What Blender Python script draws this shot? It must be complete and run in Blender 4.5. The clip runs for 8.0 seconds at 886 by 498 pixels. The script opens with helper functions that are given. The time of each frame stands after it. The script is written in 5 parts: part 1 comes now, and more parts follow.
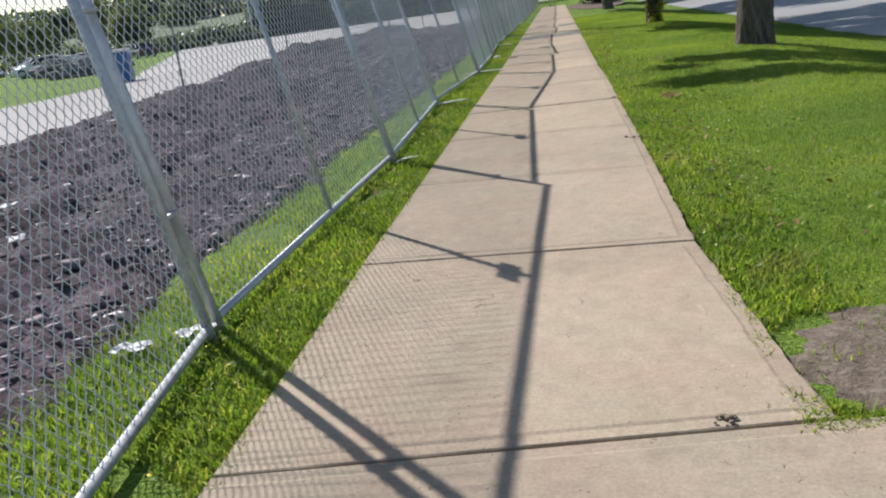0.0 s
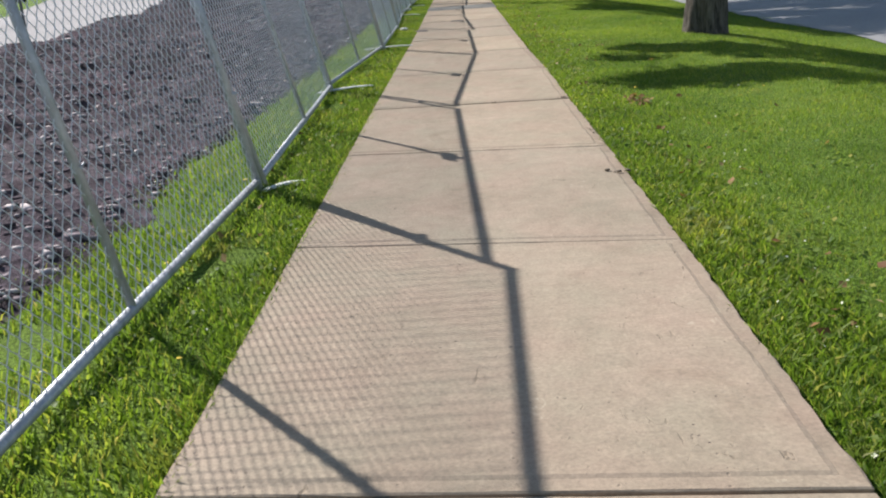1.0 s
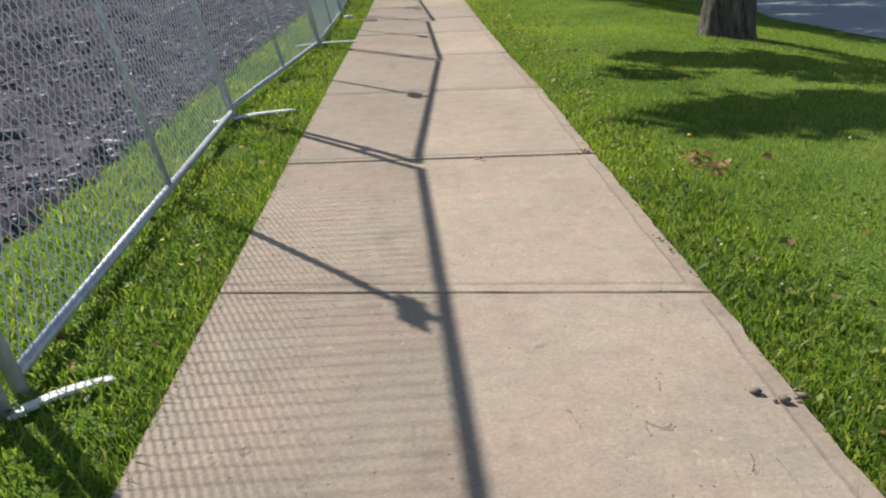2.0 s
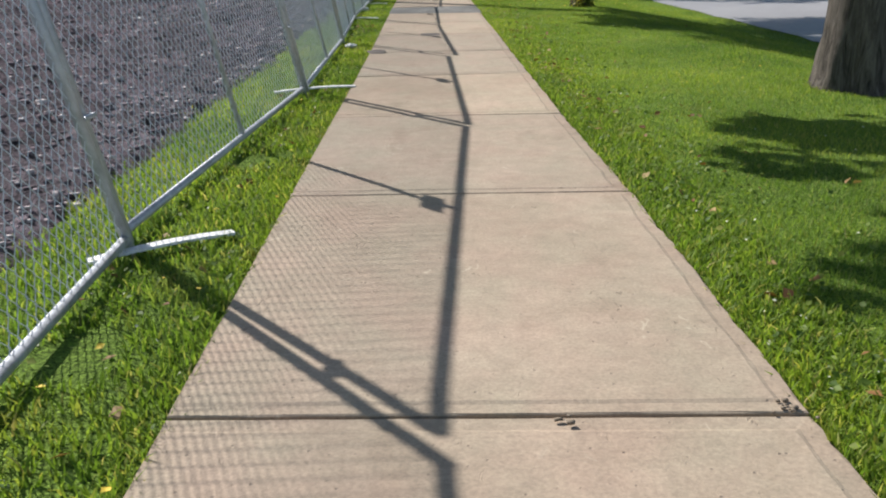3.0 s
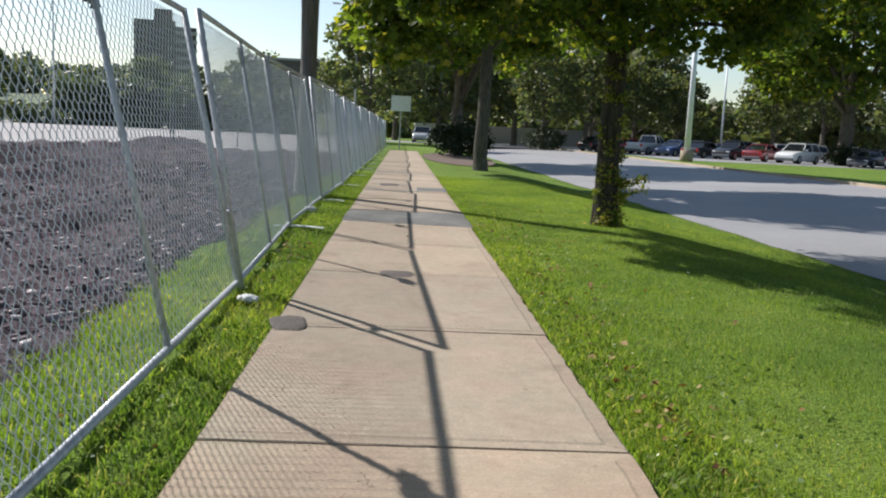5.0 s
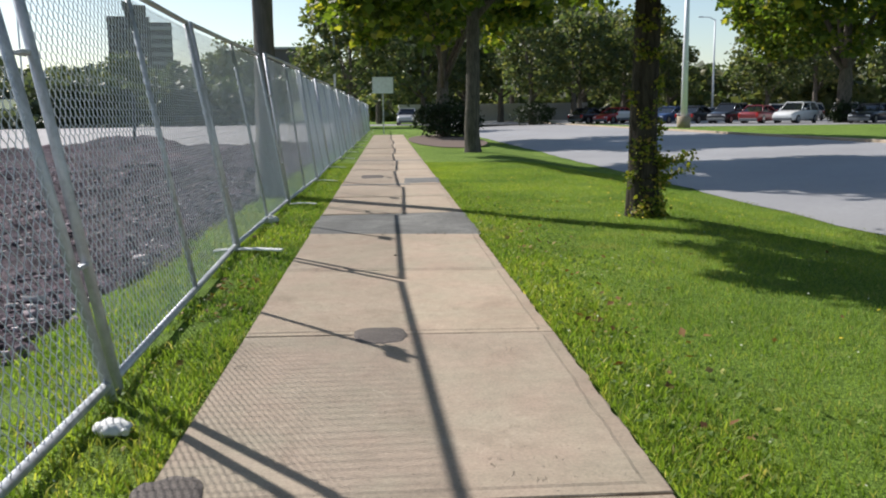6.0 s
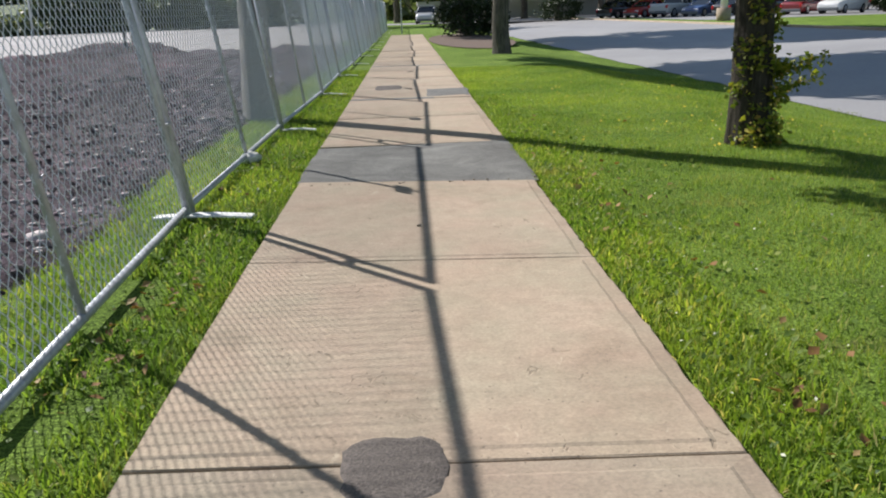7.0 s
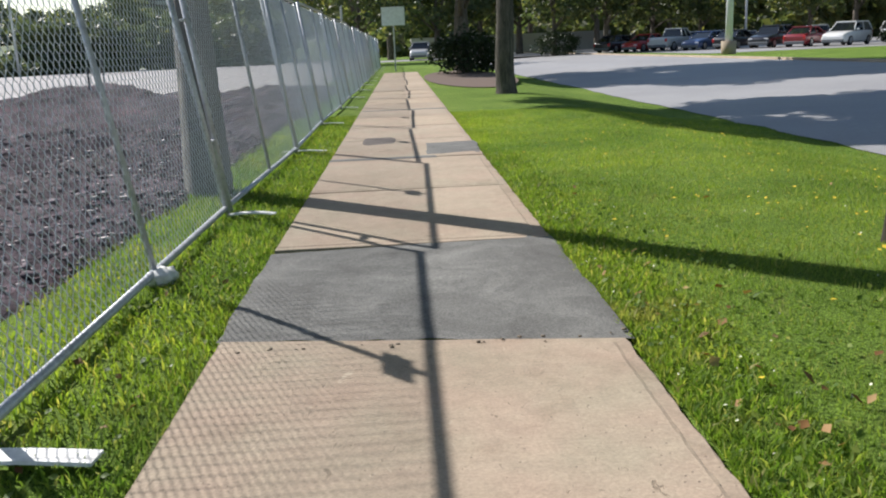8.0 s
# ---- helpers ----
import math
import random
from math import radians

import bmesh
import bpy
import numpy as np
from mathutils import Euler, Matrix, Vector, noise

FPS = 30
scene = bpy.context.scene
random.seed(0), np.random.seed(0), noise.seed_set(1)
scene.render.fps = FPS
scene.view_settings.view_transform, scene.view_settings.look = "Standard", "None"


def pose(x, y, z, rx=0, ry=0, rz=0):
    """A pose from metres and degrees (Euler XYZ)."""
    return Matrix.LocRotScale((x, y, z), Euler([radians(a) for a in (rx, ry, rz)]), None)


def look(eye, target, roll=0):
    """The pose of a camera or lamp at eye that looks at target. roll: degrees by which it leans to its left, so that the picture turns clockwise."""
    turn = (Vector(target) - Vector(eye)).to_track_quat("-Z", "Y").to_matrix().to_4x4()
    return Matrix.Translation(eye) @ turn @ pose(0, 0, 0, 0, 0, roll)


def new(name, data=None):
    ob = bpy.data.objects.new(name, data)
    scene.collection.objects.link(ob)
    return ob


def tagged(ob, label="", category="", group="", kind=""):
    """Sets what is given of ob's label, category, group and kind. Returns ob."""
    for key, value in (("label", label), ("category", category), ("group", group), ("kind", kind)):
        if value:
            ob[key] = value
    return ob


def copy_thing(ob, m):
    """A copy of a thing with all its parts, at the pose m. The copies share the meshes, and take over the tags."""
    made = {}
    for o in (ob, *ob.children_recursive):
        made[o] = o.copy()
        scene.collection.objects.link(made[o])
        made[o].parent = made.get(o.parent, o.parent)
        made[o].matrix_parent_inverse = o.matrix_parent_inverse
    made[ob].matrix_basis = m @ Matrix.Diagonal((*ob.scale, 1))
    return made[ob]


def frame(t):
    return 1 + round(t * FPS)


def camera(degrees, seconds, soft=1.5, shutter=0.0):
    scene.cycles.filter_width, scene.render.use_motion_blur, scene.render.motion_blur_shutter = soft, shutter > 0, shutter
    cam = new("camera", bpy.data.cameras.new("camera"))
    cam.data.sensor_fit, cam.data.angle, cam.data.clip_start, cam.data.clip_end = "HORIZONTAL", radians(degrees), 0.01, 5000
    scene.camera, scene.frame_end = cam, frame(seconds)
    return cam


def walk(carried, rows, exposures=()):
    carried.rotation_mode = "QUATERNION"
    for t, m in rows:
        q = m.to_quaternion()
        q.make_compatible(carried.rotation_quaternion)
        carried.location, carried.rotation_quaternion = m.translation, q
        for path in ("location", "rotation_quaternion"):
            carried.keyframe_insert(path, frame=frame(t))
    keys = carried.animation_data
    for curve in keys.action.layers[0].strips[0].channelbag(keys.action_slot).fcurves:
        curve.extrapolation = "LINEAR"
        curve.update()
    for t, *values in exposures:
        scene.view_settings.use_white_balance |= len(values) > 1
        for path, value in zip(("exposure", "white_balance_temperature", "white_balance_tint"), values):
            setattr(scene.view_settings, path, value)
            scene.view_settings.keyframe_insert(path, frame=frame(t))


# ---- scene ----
cam = camera(54.5, 8.0, soft=2.0)
PATH = [
    (0, (0.24, -3.429, 1.141), (-0.074, -1.53, 0.597), -8.0),
    (0.5, (0.022, -2.237, 1.136), (-0.147, -0.325, 0.575), -3.8),
    (1, (-0.05, -1.203, 1.09), (-0.122, 0.69, 0.451), -4.2),
    (1.2, (-0.068, -0.76, 1.077), (-0.101, 1.13, 0.423), -5.0),
    (2.3, (-0.142, 2.05, 1.059), (-0.083, 3.918, 0.343), -1.8),
    (2.5, (-0.157, 2.46, 1.064), (-0.092, 4.321, 0.334), -2.4),
    (3, (-0.122, 3.731, 1.063), (-0.101, 5.616, 0.396), -1.3),
    (3.5, (-0.119, 4.933, 1.081), (-0.088, 6.856, 0.533), 2.2),
    (4, (-0.135, 6.146, 1.072), (-0.092, 8.103, 0.662), 0.8),
    (4.5, (-0.136, 7.286, 1.067), (-0.112, 9.26, 0.745), 1.9),
    (5, (-0.095, 8.445, 1.068), (0.01, 10.424, 0.801), 2.8),
    (5.2, (-0.061, 8.944, 1.05), (0.064, 10.925, 0.804), 0.7),
    (6.3, (-0.022, 11.462, 1.052), (0.078, 13.421, 0.66), -1.3),
    (6.5, (-0.005, 11.902, 1.045), (0.062, 13.847, 0.583), -2.0),
    (7, (-0.024, 13.017, 1.033), (0.04, 14.944, 0.501), -1.9),
    (7.5, (-0.028, 14.234, 1.04), (0.053, 16.183, 0.599), -2.5),
    (8, (-0.02, 15.398, 1.044), (0.057, 17.344, 0.588), -2.5),
]
walk(cam, [(t, look(eye, target, roll)) for t, eye, target, roll in PATH], exposures=[(0.0, 0.46), (3.0, 0.50), (6.5, 0.53), (8.0, 0.60)])

# ---------------------------------------------------------------- world and sun
SUN_H, SUN_ELEV = Vector((-0.725, 0.689, 0.0)).normalized(), radians(38.9)
TO_SUN = SUN_H * math.cos(SUN_ELEV) + Vector((0, 0, math.sin(SUN_ELEV)))
world = bpy.data.worlds.new("sky")
scene.world = world
world.use_nodes = True
wn = world.node_tree
sky = wn.nodes.new("ShaderNodeTexSky")
sky.sky_type = "NISHITA"
sky.sun_disc = False
sky.sun_elevation = SUN_ELEV
sky.sun_rotation = math.atan2(SUN_H.x, SUN_H.y)
sky.air_density, sky.dust_density, sky.ozone_density = 1.0, 0.6, 1.0
wn.nodes["Background"].inputs["Strength"].default_value = 0.092
wn.links.new(sky.outputs[0], wn.nodes["Background"].inputs["Color"])
sun_data = bpy.data.lights.new("sun", "SUN")
sun_data.energy, sun_data.angle, sun_data.color = 5.0, radians(0.55), (1.0, 0.955, 0.93)
sun = new("sun", sun_data)
sun.matrix_world = look((0, 0, 30), Vector((0, 0, 30)) - TO_SUN)


# ---------------------------------------------------------------- materials
class Nodes:
    """A small helper round one node material."""

    def __init__(self, name, rough=0.8, metal=0.0, spec=0.5):
        self.mat = bpy.data.materials.new(name)
        self.mat.use_nodes = True
        self.tree = self.mat.node_tree
        self.bsdf = self.tree.nodes["Principled BSDF"]
        self.bsdf.inputs["Roughness"].default_value = rough
        self.bsdf.inputs["Metallic"].default_value = metal
        self.bsdf.inputs["Specular IOR Level"].default_value = spec
        self.coord = None

    def node(self, kind, **values):
        n = self.tree.nodes.new(kind)
        for key, value in values.items():
            n.inputs[key.replace("_", " ")].default_value = value
        return n

    def link(self, a, b):
        self.tree.links.new(a, b)

    def place(self, stretch=(1, 1, 1), world_space=True):
        if world_space:
            g = self.tree.nodes.new("ShaderNodeNewGeometry").outputs["Position"]
        else:
            g = self.tree.nodes.new("ShaderNodeTexCoord").outputs["Object"]
        m = self.tree.nodes.new("ShaderNodeMapping")
        m.inputs["Scale"].default_value = stretch
        self.link(g, m.inputs["Vector"])
        return m.outputs[0]

    def noise(self, scale, detail=4.0, rough=0.55, stretch=(1, 1, 1), world_space=True, distort=0.0):
        n = self.node("ShaderNodeTexNoise", Scale=scale, Detail=detail, Roughness=rough, Distortion=distort)
        self.link(self.place(stretch, world_space), n.inputs["Vector"])
        return n.outputs["Fac"]

    def voronoi(self, scale, stretch=(1, 1, 1)):
        n = self.node("ShaderNodeTexVoronoi", Scale=scale)
        self.link(self.place(stretch), n.inputs["Vector"])
        return n

    def ramp(self, fac, *stops):
        r = self.tree.nodes.new("ShaderNodeValToRGB")
        e = r.color_ramp.elements
        while len(e) < len(stops):
            e.new(0.5)
        for el, (p, c) in zip(e, stops):
            el.position = p
            el.color = (*c, 1) if len(c) == 3 else c
        self.link(fac, r.inputs[0])
        return r.outputs[0]

    def mix(self, fac, a, b, blend="MIX"):
        m = self.tree.nodes.new("ShaderNodeMix")
        m.data_type, m.blend_type = "RGBA", blend
        for sock, v in ((m.inputs[0], fac), (m.inputs[6], a), (m.inputs[7], b)):
            if isinstance(v, bpy.types.NodeSocket):
                self.link(v, sock)
            elif isinstance(v, (int, float)):
                sock.default_value = v
            else:
                sock.default_value = (*v, 1)
        return m.outputs[2]

    def math(self, op, a, b=0.0):
        m = self.tree.nodes.new("ShaderNodeMath")
        m.operation = op
        for sock, v in zip(m.inputs, (a, b)):
            if isinstance(v, bpy.types.NodeSocket):
                self.link(v, sock)
            else:
                sock.default_value = v
        return m.outputs[0]

    def color(self, c):
        if isinstance(c, bpy.types.NodeSocket):
            self.link(c, self.bsdf.inputs["Base Color"])
        else:
            self.bsdf.inputs["Base Color"].default_value = (*c, 1)

    def rough(self, c):
        self.link(c, self.bsdf.inputs["Roughness"])

    def bump(self, height, strength=0.4, distance=0.01):
        b = self.node("ShaderNodeBump", Strength=strength, Distance=distance)
        self.link(height, b.inputs["Height"])
        self.link(b.outputs[0], self.bsdf.inputs["Normal"])

    def island(self):
        return self.tree.nodes.new("ShaderNodeNewGeometry").outputs["Random Per Island"]

    def each(self):
        return self.tree.nodes.new("ShaderNodeObjectInfo").outputs["Random"]


def mat_concrete(name="concrete", tone=(1.0, 0.98, 0.925), worn=0.55):
    n = Nodes(name, 0.85, spec=0.3)
    big = n.noise(0.8, 6, 0.65)
    c = n.ramp(big, (0.3, (0.298, 0.247, 0.198)), (0.5, (0.352, 0.296, 0.24)), (0.72, (0.395, 0.337, 0.277)))
    tint = n.ramp(n.noise(2.6, 4, 0.6), (0.35, (0.46, 0.50, 0.47)), (0.65, (0.55, 0.50, 0.49)))
    c = n.mix(0.5, c, tint, "OVERLAY")
    blotch = n.noise(12, 5, 0.75, distort=0.4)
    c = n.mix(0.32, c, n.ramp(blotch, (0.36, (0.36, 0.35, 0.34)), (0.64, (0.62, 0.61, 0.59))), "OVERLAY")
    sand = n.noise(85, 3, 0.8)
    c = n.mix(0.27, c, n.ramp(sand, (0.36, (0.26, 0.25, 0.24)), (0.62, (0.72, 0.70, 0.67))), "OVERLAY")
    broom = n.noise(14, 3, 0.6, (0.35, 4, 1), distort=0.3)
    c = n.mix(0.07, c, n.ramp(broom, (0.35, (0.3, 0.3, 0.3)), (0.65, (0.66, 0.66, 0.66))), "OVERLAY")
    pits = n.voronoi(30)
    pit = n.ramp(pits.outputs["Distance"], (0.06, (1, 1, 1)), (0.15, (0, 0, 0)))
    keep = n.ramp(n.noise(7.5, 3), (0.48, (0, 0, 0)), (0.58, (1, 1, 1)))
    pit = n.math("MULTIPLY", pit, keep)
    c = n.mix(n.math("MULTIPLY", pit, 0.75), c, (0.17, 0.14, 0.115))
    # short scaled-off scars, each with a dark side and a pale one
    scar = n.noise(19, 3, 0.6, (1.0, 0.55, 1), distort=1.4)
    some = n.ramp(n.noise(1.9, 4, 0.6), (0.46, (0, 0, 0)), (0.60, (1, 1, 1)))
    cut = n.math("MULTIPLY", n.ramp(scar, (0.655, (0, 0, 0)), (0.69, (1, 1, 1))), some)
    c = n.mix(n.math("MULTIPLY", cut, 0.7), c, (0.19, 0.155, 0.115))
    pale = n.math("MULTIPLY", n.ramp(scar, (0.30, (1, 1, 1)), (0.34, (0, 0, 0))), some)
    c = n.mix(n.math("MULTIPLY", pale, 0.45), c, (0.55, 0.49, 0.39))
    rnd = n.ramp(n.each(), (0.0, (0.90, 0.905, 0.92)), (1.0, (1.06, 1.04, 1.02)))
    c = n.mix(1.0, c, rnd, "MULTIPLY")
    stain = n.ramp(n.noise(2.0, 6, 0.7, distort=0.6), (0.30, (0.70, 0.67, 0.64)), (0.44, (1, 1, 1)))
    c = n.mix(worn, c, stain, "MULTIPLY")
    c = n.mix(1.0, c, tone, "MULTIPLY")
    n.color(c)
    n.bump(n.math("ADD", n.math("MULTIPLY", sand, 0.6), n.math("ADD", n.math("MULTIPLY", broom, 0.12), n.math("SUBTRACT", n.math("MULTIPLY", pit, -1.2), n.math("MULTIPLY", cut, 1.5)))), 0.45, 0.005)
    return n.mat


def mat_asphalt_patch(name="asphalt_patch", tone=(1.0, 1.0, 1.0)):
    n = Nodes(name, 0.9, spec=0.3)
    c = n.ramp(n.noise(2.2, 6, 0.7, distort=0.8), (0.3, (0.100, 0.098, 0.092)), (0.5, (0.145, 0.145, 0.136)), (0.7, (0.215, 0.215, 0.200)))
    g = n.noise(120, 3, 0.7)
    c = n.mix(0.6, c, n.ramp(g, (0.35, (0.22, 0.22, 0.22)), (0.65, (0.75, 0.74, 0.72))), "OVERLAY")
    c = n.mix(1.0, c, tone, "MULTIPLY")
    n.color(c)
    n.bump(g, 0.7, 0.006)
    return n.mat


def mat_road():
    n = Nodes("road_asphalt", 0.6, spec=0.6)
    c = n.ramp(n.noise(0.25, 5, 0.6), (0.3, (0.24, 0.235, 0.235)), (0.7, (0.31, 0.305, 0.30)))
    c = n.mix(0.5, c, n.ramp(n.noise(14, 6, 0.8), (0.35, (0.36, 0.36, 0.36)), (0.65, (0.6, 0.6, 0.6))), "OVERLAY")
    n.color(c)
    n.bump(n.noise(60, 3), 0.3, 0.006)
    return n.mat


def mat_gravel():
    n = Nodes("gravel", 0.95, spec=0.2)
    c = n.ramp(n.noise(0.18, 5, 0.6, (1, 0.25, 1)), (0.3, (0.33, 0.315, 0.305)), (0.7, (0.44, 0.42, 0.405)))
    v = n.voronoi(18)
    c = n.mix(0.5, c, n.ramp(v.outputs["Distance"], (0.0, (0.62, 0.62, 0.62)), (0.7, (0.35, 0.35, 0.35))), "OVERLAY")
    n.color(c)
    n.bump(v.outputs["Distance"], 0.5, 0.03)
    return n.mat


def mat_soil():
    n = Nodes("dark_soil", 0.95, spec=0.15)
    c = n.ramp(n.noise(1.1, 6, 0.65), (0.3, (0.054, 0.042, 0.050)), (0.5, (0.104, 0.085, 0.098)), (0.7, (0.178, 0.152, 0.166)))
    red = n.ramp(n.noise(0.9, 5, 0.7, (1.4, 0.5, 1)), (0.52, (1.0, 1.0, 1.0)), (0.66, (1.24, 0.95, 0.95)))
    c = n.mix(0.8, c, red, "MULTIPLY")
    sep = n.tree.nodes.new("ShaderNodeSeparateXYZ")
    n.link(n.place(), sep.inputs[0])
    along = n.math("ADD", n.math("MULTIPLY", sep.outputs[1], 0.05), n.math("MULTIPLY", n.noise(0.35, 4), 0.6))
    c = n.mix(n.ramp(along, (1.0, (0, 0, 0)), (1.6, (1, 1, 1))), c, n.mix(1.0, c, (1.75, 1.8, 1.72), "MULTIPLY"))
    # packed pale wheel tracks that run along the bed
    track = n.ramp(n.noise(0.8, 4, 0.6, (1.0, 0.10, 1), distort=0.3), (0.54, (0, 0, 0)), (0.64, (1, 1, 1)))
    c = n.mix(n.math("MULTIPLY", track, 0.4), c, (0.205, 0.185, 0.185))
    streak = n.noise(3.4, 6, 0.72, (1.9, 0.30, 1), distort=0.5)
    c = n.mix(0.85, c, n.ramp(streak, (0.36, (0.14, 0.13, 0.14)), (0.5, (0.5, 0.49, 0.5)), (0.66, (0.86, 0.84, 0.85))), "OVERLAY")
    chips = n.noise(26, 5, 0.75, (1.0, 0.45, 1))
    c = n.mix(0.7, c, n.ramp(chips, (0.38, (0.16, 0.15, 0.16)), (0.52, (0.5, 0.49, 0.5)), (0.66, (0.9, 0.88, 0.88))), "OVERLAY")
    # sparse glints painted into the soil colour as pale specks
    glint = n.ramp(n.noise(30, 2, 0.5, (1.0, 0.35, 1)), (0.68, (0, 0, 0)), (0.74, (1, 1, 1)))
    c = n.mix(n.math("MULTIPLY", glint, 0.6), c, (0.36, 0.31, 0.31))
    n.color(c)
    n.bump(n.math("ADD", n.math("ADD", chips, streak), n.noise(11, 5, 0.7)), 1.0, 0.07)
    return n.mat


def mat_clod():
    n = Nodes("clods_and_chips", 0.95, spec=0.15)
    n.color(n.ramp(n.island(), (0.0, (0.070, 0.054, 0.062)), (0.4, (0.135, 0.108, 0.120)), (0.72, (0.25, 0.215, 0.225)), (1.0, (0.58, 0.53, 0.51))))
    n.bump(n.noise(60, 4), 0.5, 0.01)
    return n.mat


def mat_turf():
    n = Nodes("turf", 0.95, spec=0.1)
    c = n.ramp(n.noise(0.5, 6, 0.65), (0.3, (0.112, 0.172, 0.034)), (0.5, (0.155, 0.228, 0.048)), (0.72, (0.225, 0.29, 0.072)))
    # fine dark flecks put the thatch shade between blades into the turf colour
    fine = n.noise(70, 4, 0.75)
    c = n.mix(0.9, c, n.ramp(fine, (0.38, (0.12, 0.14, 0.12)), (0.62, (0.78, 0.80, 0.68))), "OVERLAY")
    hair = n.noise(260, 3, 0.8, distort=1.0)
    c = n.mix(0.8, c, n.ramp(hair, (0.40, (0.15, 0.17, 0.15)), (0.60, (0.80, 0.82, 0.70))), "OVERLAY")
    dry = n.ramp(n.noise(1.7, 5, 0.7, distort=0.5), (0.62, (0, 0, 0)), (0.74, (1, 1, 1)))
    c = n.mix(n.math("MULTIPLY", dry, 0.45), c, (0.20, 0.165, 0.075))
    n.color(c)
    n.bump(n.math("ADD", fine, n.noise(8, 4)), 0.8, 0.03)
    return n.mat


def leaf_material(name, stops, rough=0.5, through_light=0.35, dry=0.0, passed=(1.3, 1.4, 0.75)):
    n = Nodes(name, rough, spec=0.3)
    c = n.ramp(n.island(), *stops)
    c = n.mix(0.35, c, n.ramp(n.noise(0.8, 4), (0.3, (0.35, 0.35, 0.35)), (0.7, (0.66, 0.64, 0.58))), "OVERLAY")
    if dry:
        spot = n.ramp(n.noise(1.5, 6, 0.72, distort=0.6), (0.56, (0, 0, 0)), (0.72, (1, 1, 1)))
        c = n.mix(n.math("MULTIPLY", spot, dry), c, (0.34, 0.29, 0.13))
        wide = n.ramp(n.noise(0.5, 5, 0.65), (0.34, (0.62, 0.72, 0.80)), (0.66, (1.28, 1.17, 1.0)))
        c = n.mix(1.0, c, wide, "MULTIPLY")
    n.color(c)
    tr = n.tree.nodes.new("ShaderNodeBsdfTranslucent")
    bright = n.mix(1.0, c, passed, "MULTIPLY")
    n.link(bright, tr.inputs["Color"])
    mx = n.tree.nodes.new("ShaderNodeMixShader")
    mx.inputs[0].default_value = through_light
    out = n.tree.nodes["Material Output"]
    n.link(n.bsdf.outputs[0], mx.inputs[1])
    n.link(tr.outputs[0], mx.inputs[2])
    n.link(mx.outputs[0], out.inputs["Surface"])
    return n.mat


def mat_bark(name="bark", dark=(0.045, 0.038, 0.03), light=(0.17, 0.145, 0.115)):
    n = Nodes(name, 0.95, spec=0.15)
    f = n.noise(9, 7, 0.75, (2.4, 2.4, 0.32), distort=0.9)
    c = n.ramp(f, (0.35, dark), (0.65, light))
    c = n.mix(0.35, c, n.ramp(n.noise(1.4, 4), (0.4, (0.4, 0.4, 0.4)), (0.7, (0.58, 0.6, 0.52))), "OVERLAY")
    n.color(c)
    n.bump(f, 1.0, 0.05)
    return n.mat


def mat_galvanised(name="galvanised_steel", low=(0.30, 0.32, 0.34), high=(0.56, 0.58, 0.60), metal=0.75, rough=0.42):
    n = Nodes(name, rough, metal)
    f = n.noise(35, 4, 0.7, (1, 1, 0.5), world_space=False)
    c = n.ramp(f, (0.3, low), (0.7, high))
    c = n.mix(0.5, c, n.ramp(n.noise(3, 5, 0.7), (0.35, (0.33, 0.32, 0.31)), (0.6, (0.56, 0.56, 0.57))), "OVERLAY")
    n.color(c)
    n.rough(n.ramp(f, (0.3, (0.35,) * 3), (0.7, (0.6,) * 3)))
    return n.mat


def plain(name, c, rough=0.6, metal=0.0, vary=0.12, scale=6.0):
    n = Nodes(name, rough, metal)
    lo, hi = tuple(v * (1 - vary) for v in c), tuple(min(1, v * (1 + vary)) for v in c)
    n.color(n.ramp(n.noise(scale, 5, 0.65), (0.32, lo), (0.68, hi)))
    n.bump(n.noise(scale * 9, 3), 0.12, 0.004)
    return n.mat


def mat_paint(name, c):
    n = Nodes(name, 0.3)
    n.color(n.ramp(n.noise(2.5, 4, world_space=False), (0.3, tuple(v * 0.9 for v in c)), (0.7, c)))
    n.bsdf.inputs["Coat Weight"].default_value = 0.6
    n.bsdf.inputs["Coat Roughness"].default_value = 0.088
    return n.mat


def mat_glass(name="car_glass"):
    n = Nodes(name, 0.06, spec=0.6)
    n.color((0.012, 0.015, 0.018))
    return n.mat


M_CONC, M_PATCH, M_ROAD, M_GRAVEL, M_SOIL, M_CLOD, M_TURF = (mat_concrete(), mat_asphalt_patch(), mat_road(), mat_gravel(), mat_soil(), mat_clod(), mat_turf())
M_BARK, M_BARK2 = mat_bark("bark", (0.035, 0.030, 0.025), (0.23, 0.20, 0.17)), mat_bark("grey_bark", (0.05, 0.046, 0.038), (0.17, 0.155, 0.13))
M_STEEL, M_WIRE = mat_galvanised("galvanised_steel", (0.36, 0.375, 0.40), (0.60, 0.62, 0.65), 0.3), mat_galvanised("mesh_wire", (0.66, 0.69, 0.73), (0.82, 0.85, 0.89), 0.15, 0.5)
# dark brown bark of the creeper tree, its trunk's shade darkened into the colour
M_BARK_DARK = mat_bark("dark_bark", (0.028, 0.024, 0.019), (0.11, 0.095, 0.075))
M_POLE = mat_bark("weathered_pole", (0.20, 0.19, 0.18), (0.34, 0.325, 0.305))
M_LIGHT_POLE = mat_galvanised("pale_galvanised", (0.60, 0.62, 0.64), (0.78, 0.80, 0.82), 0.1, 0.5)
M_BANK = plain("rough_dry_grass", (0.075, 0.105, 0.04), 0.95, vary=0.35, scale=0.12)
M_BLOT = mat_asphalt_patch("brown_asphalt_patch", (0.88, 0.76, 0.72))
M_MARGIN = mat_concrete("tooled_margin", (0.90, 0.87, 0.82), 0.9)
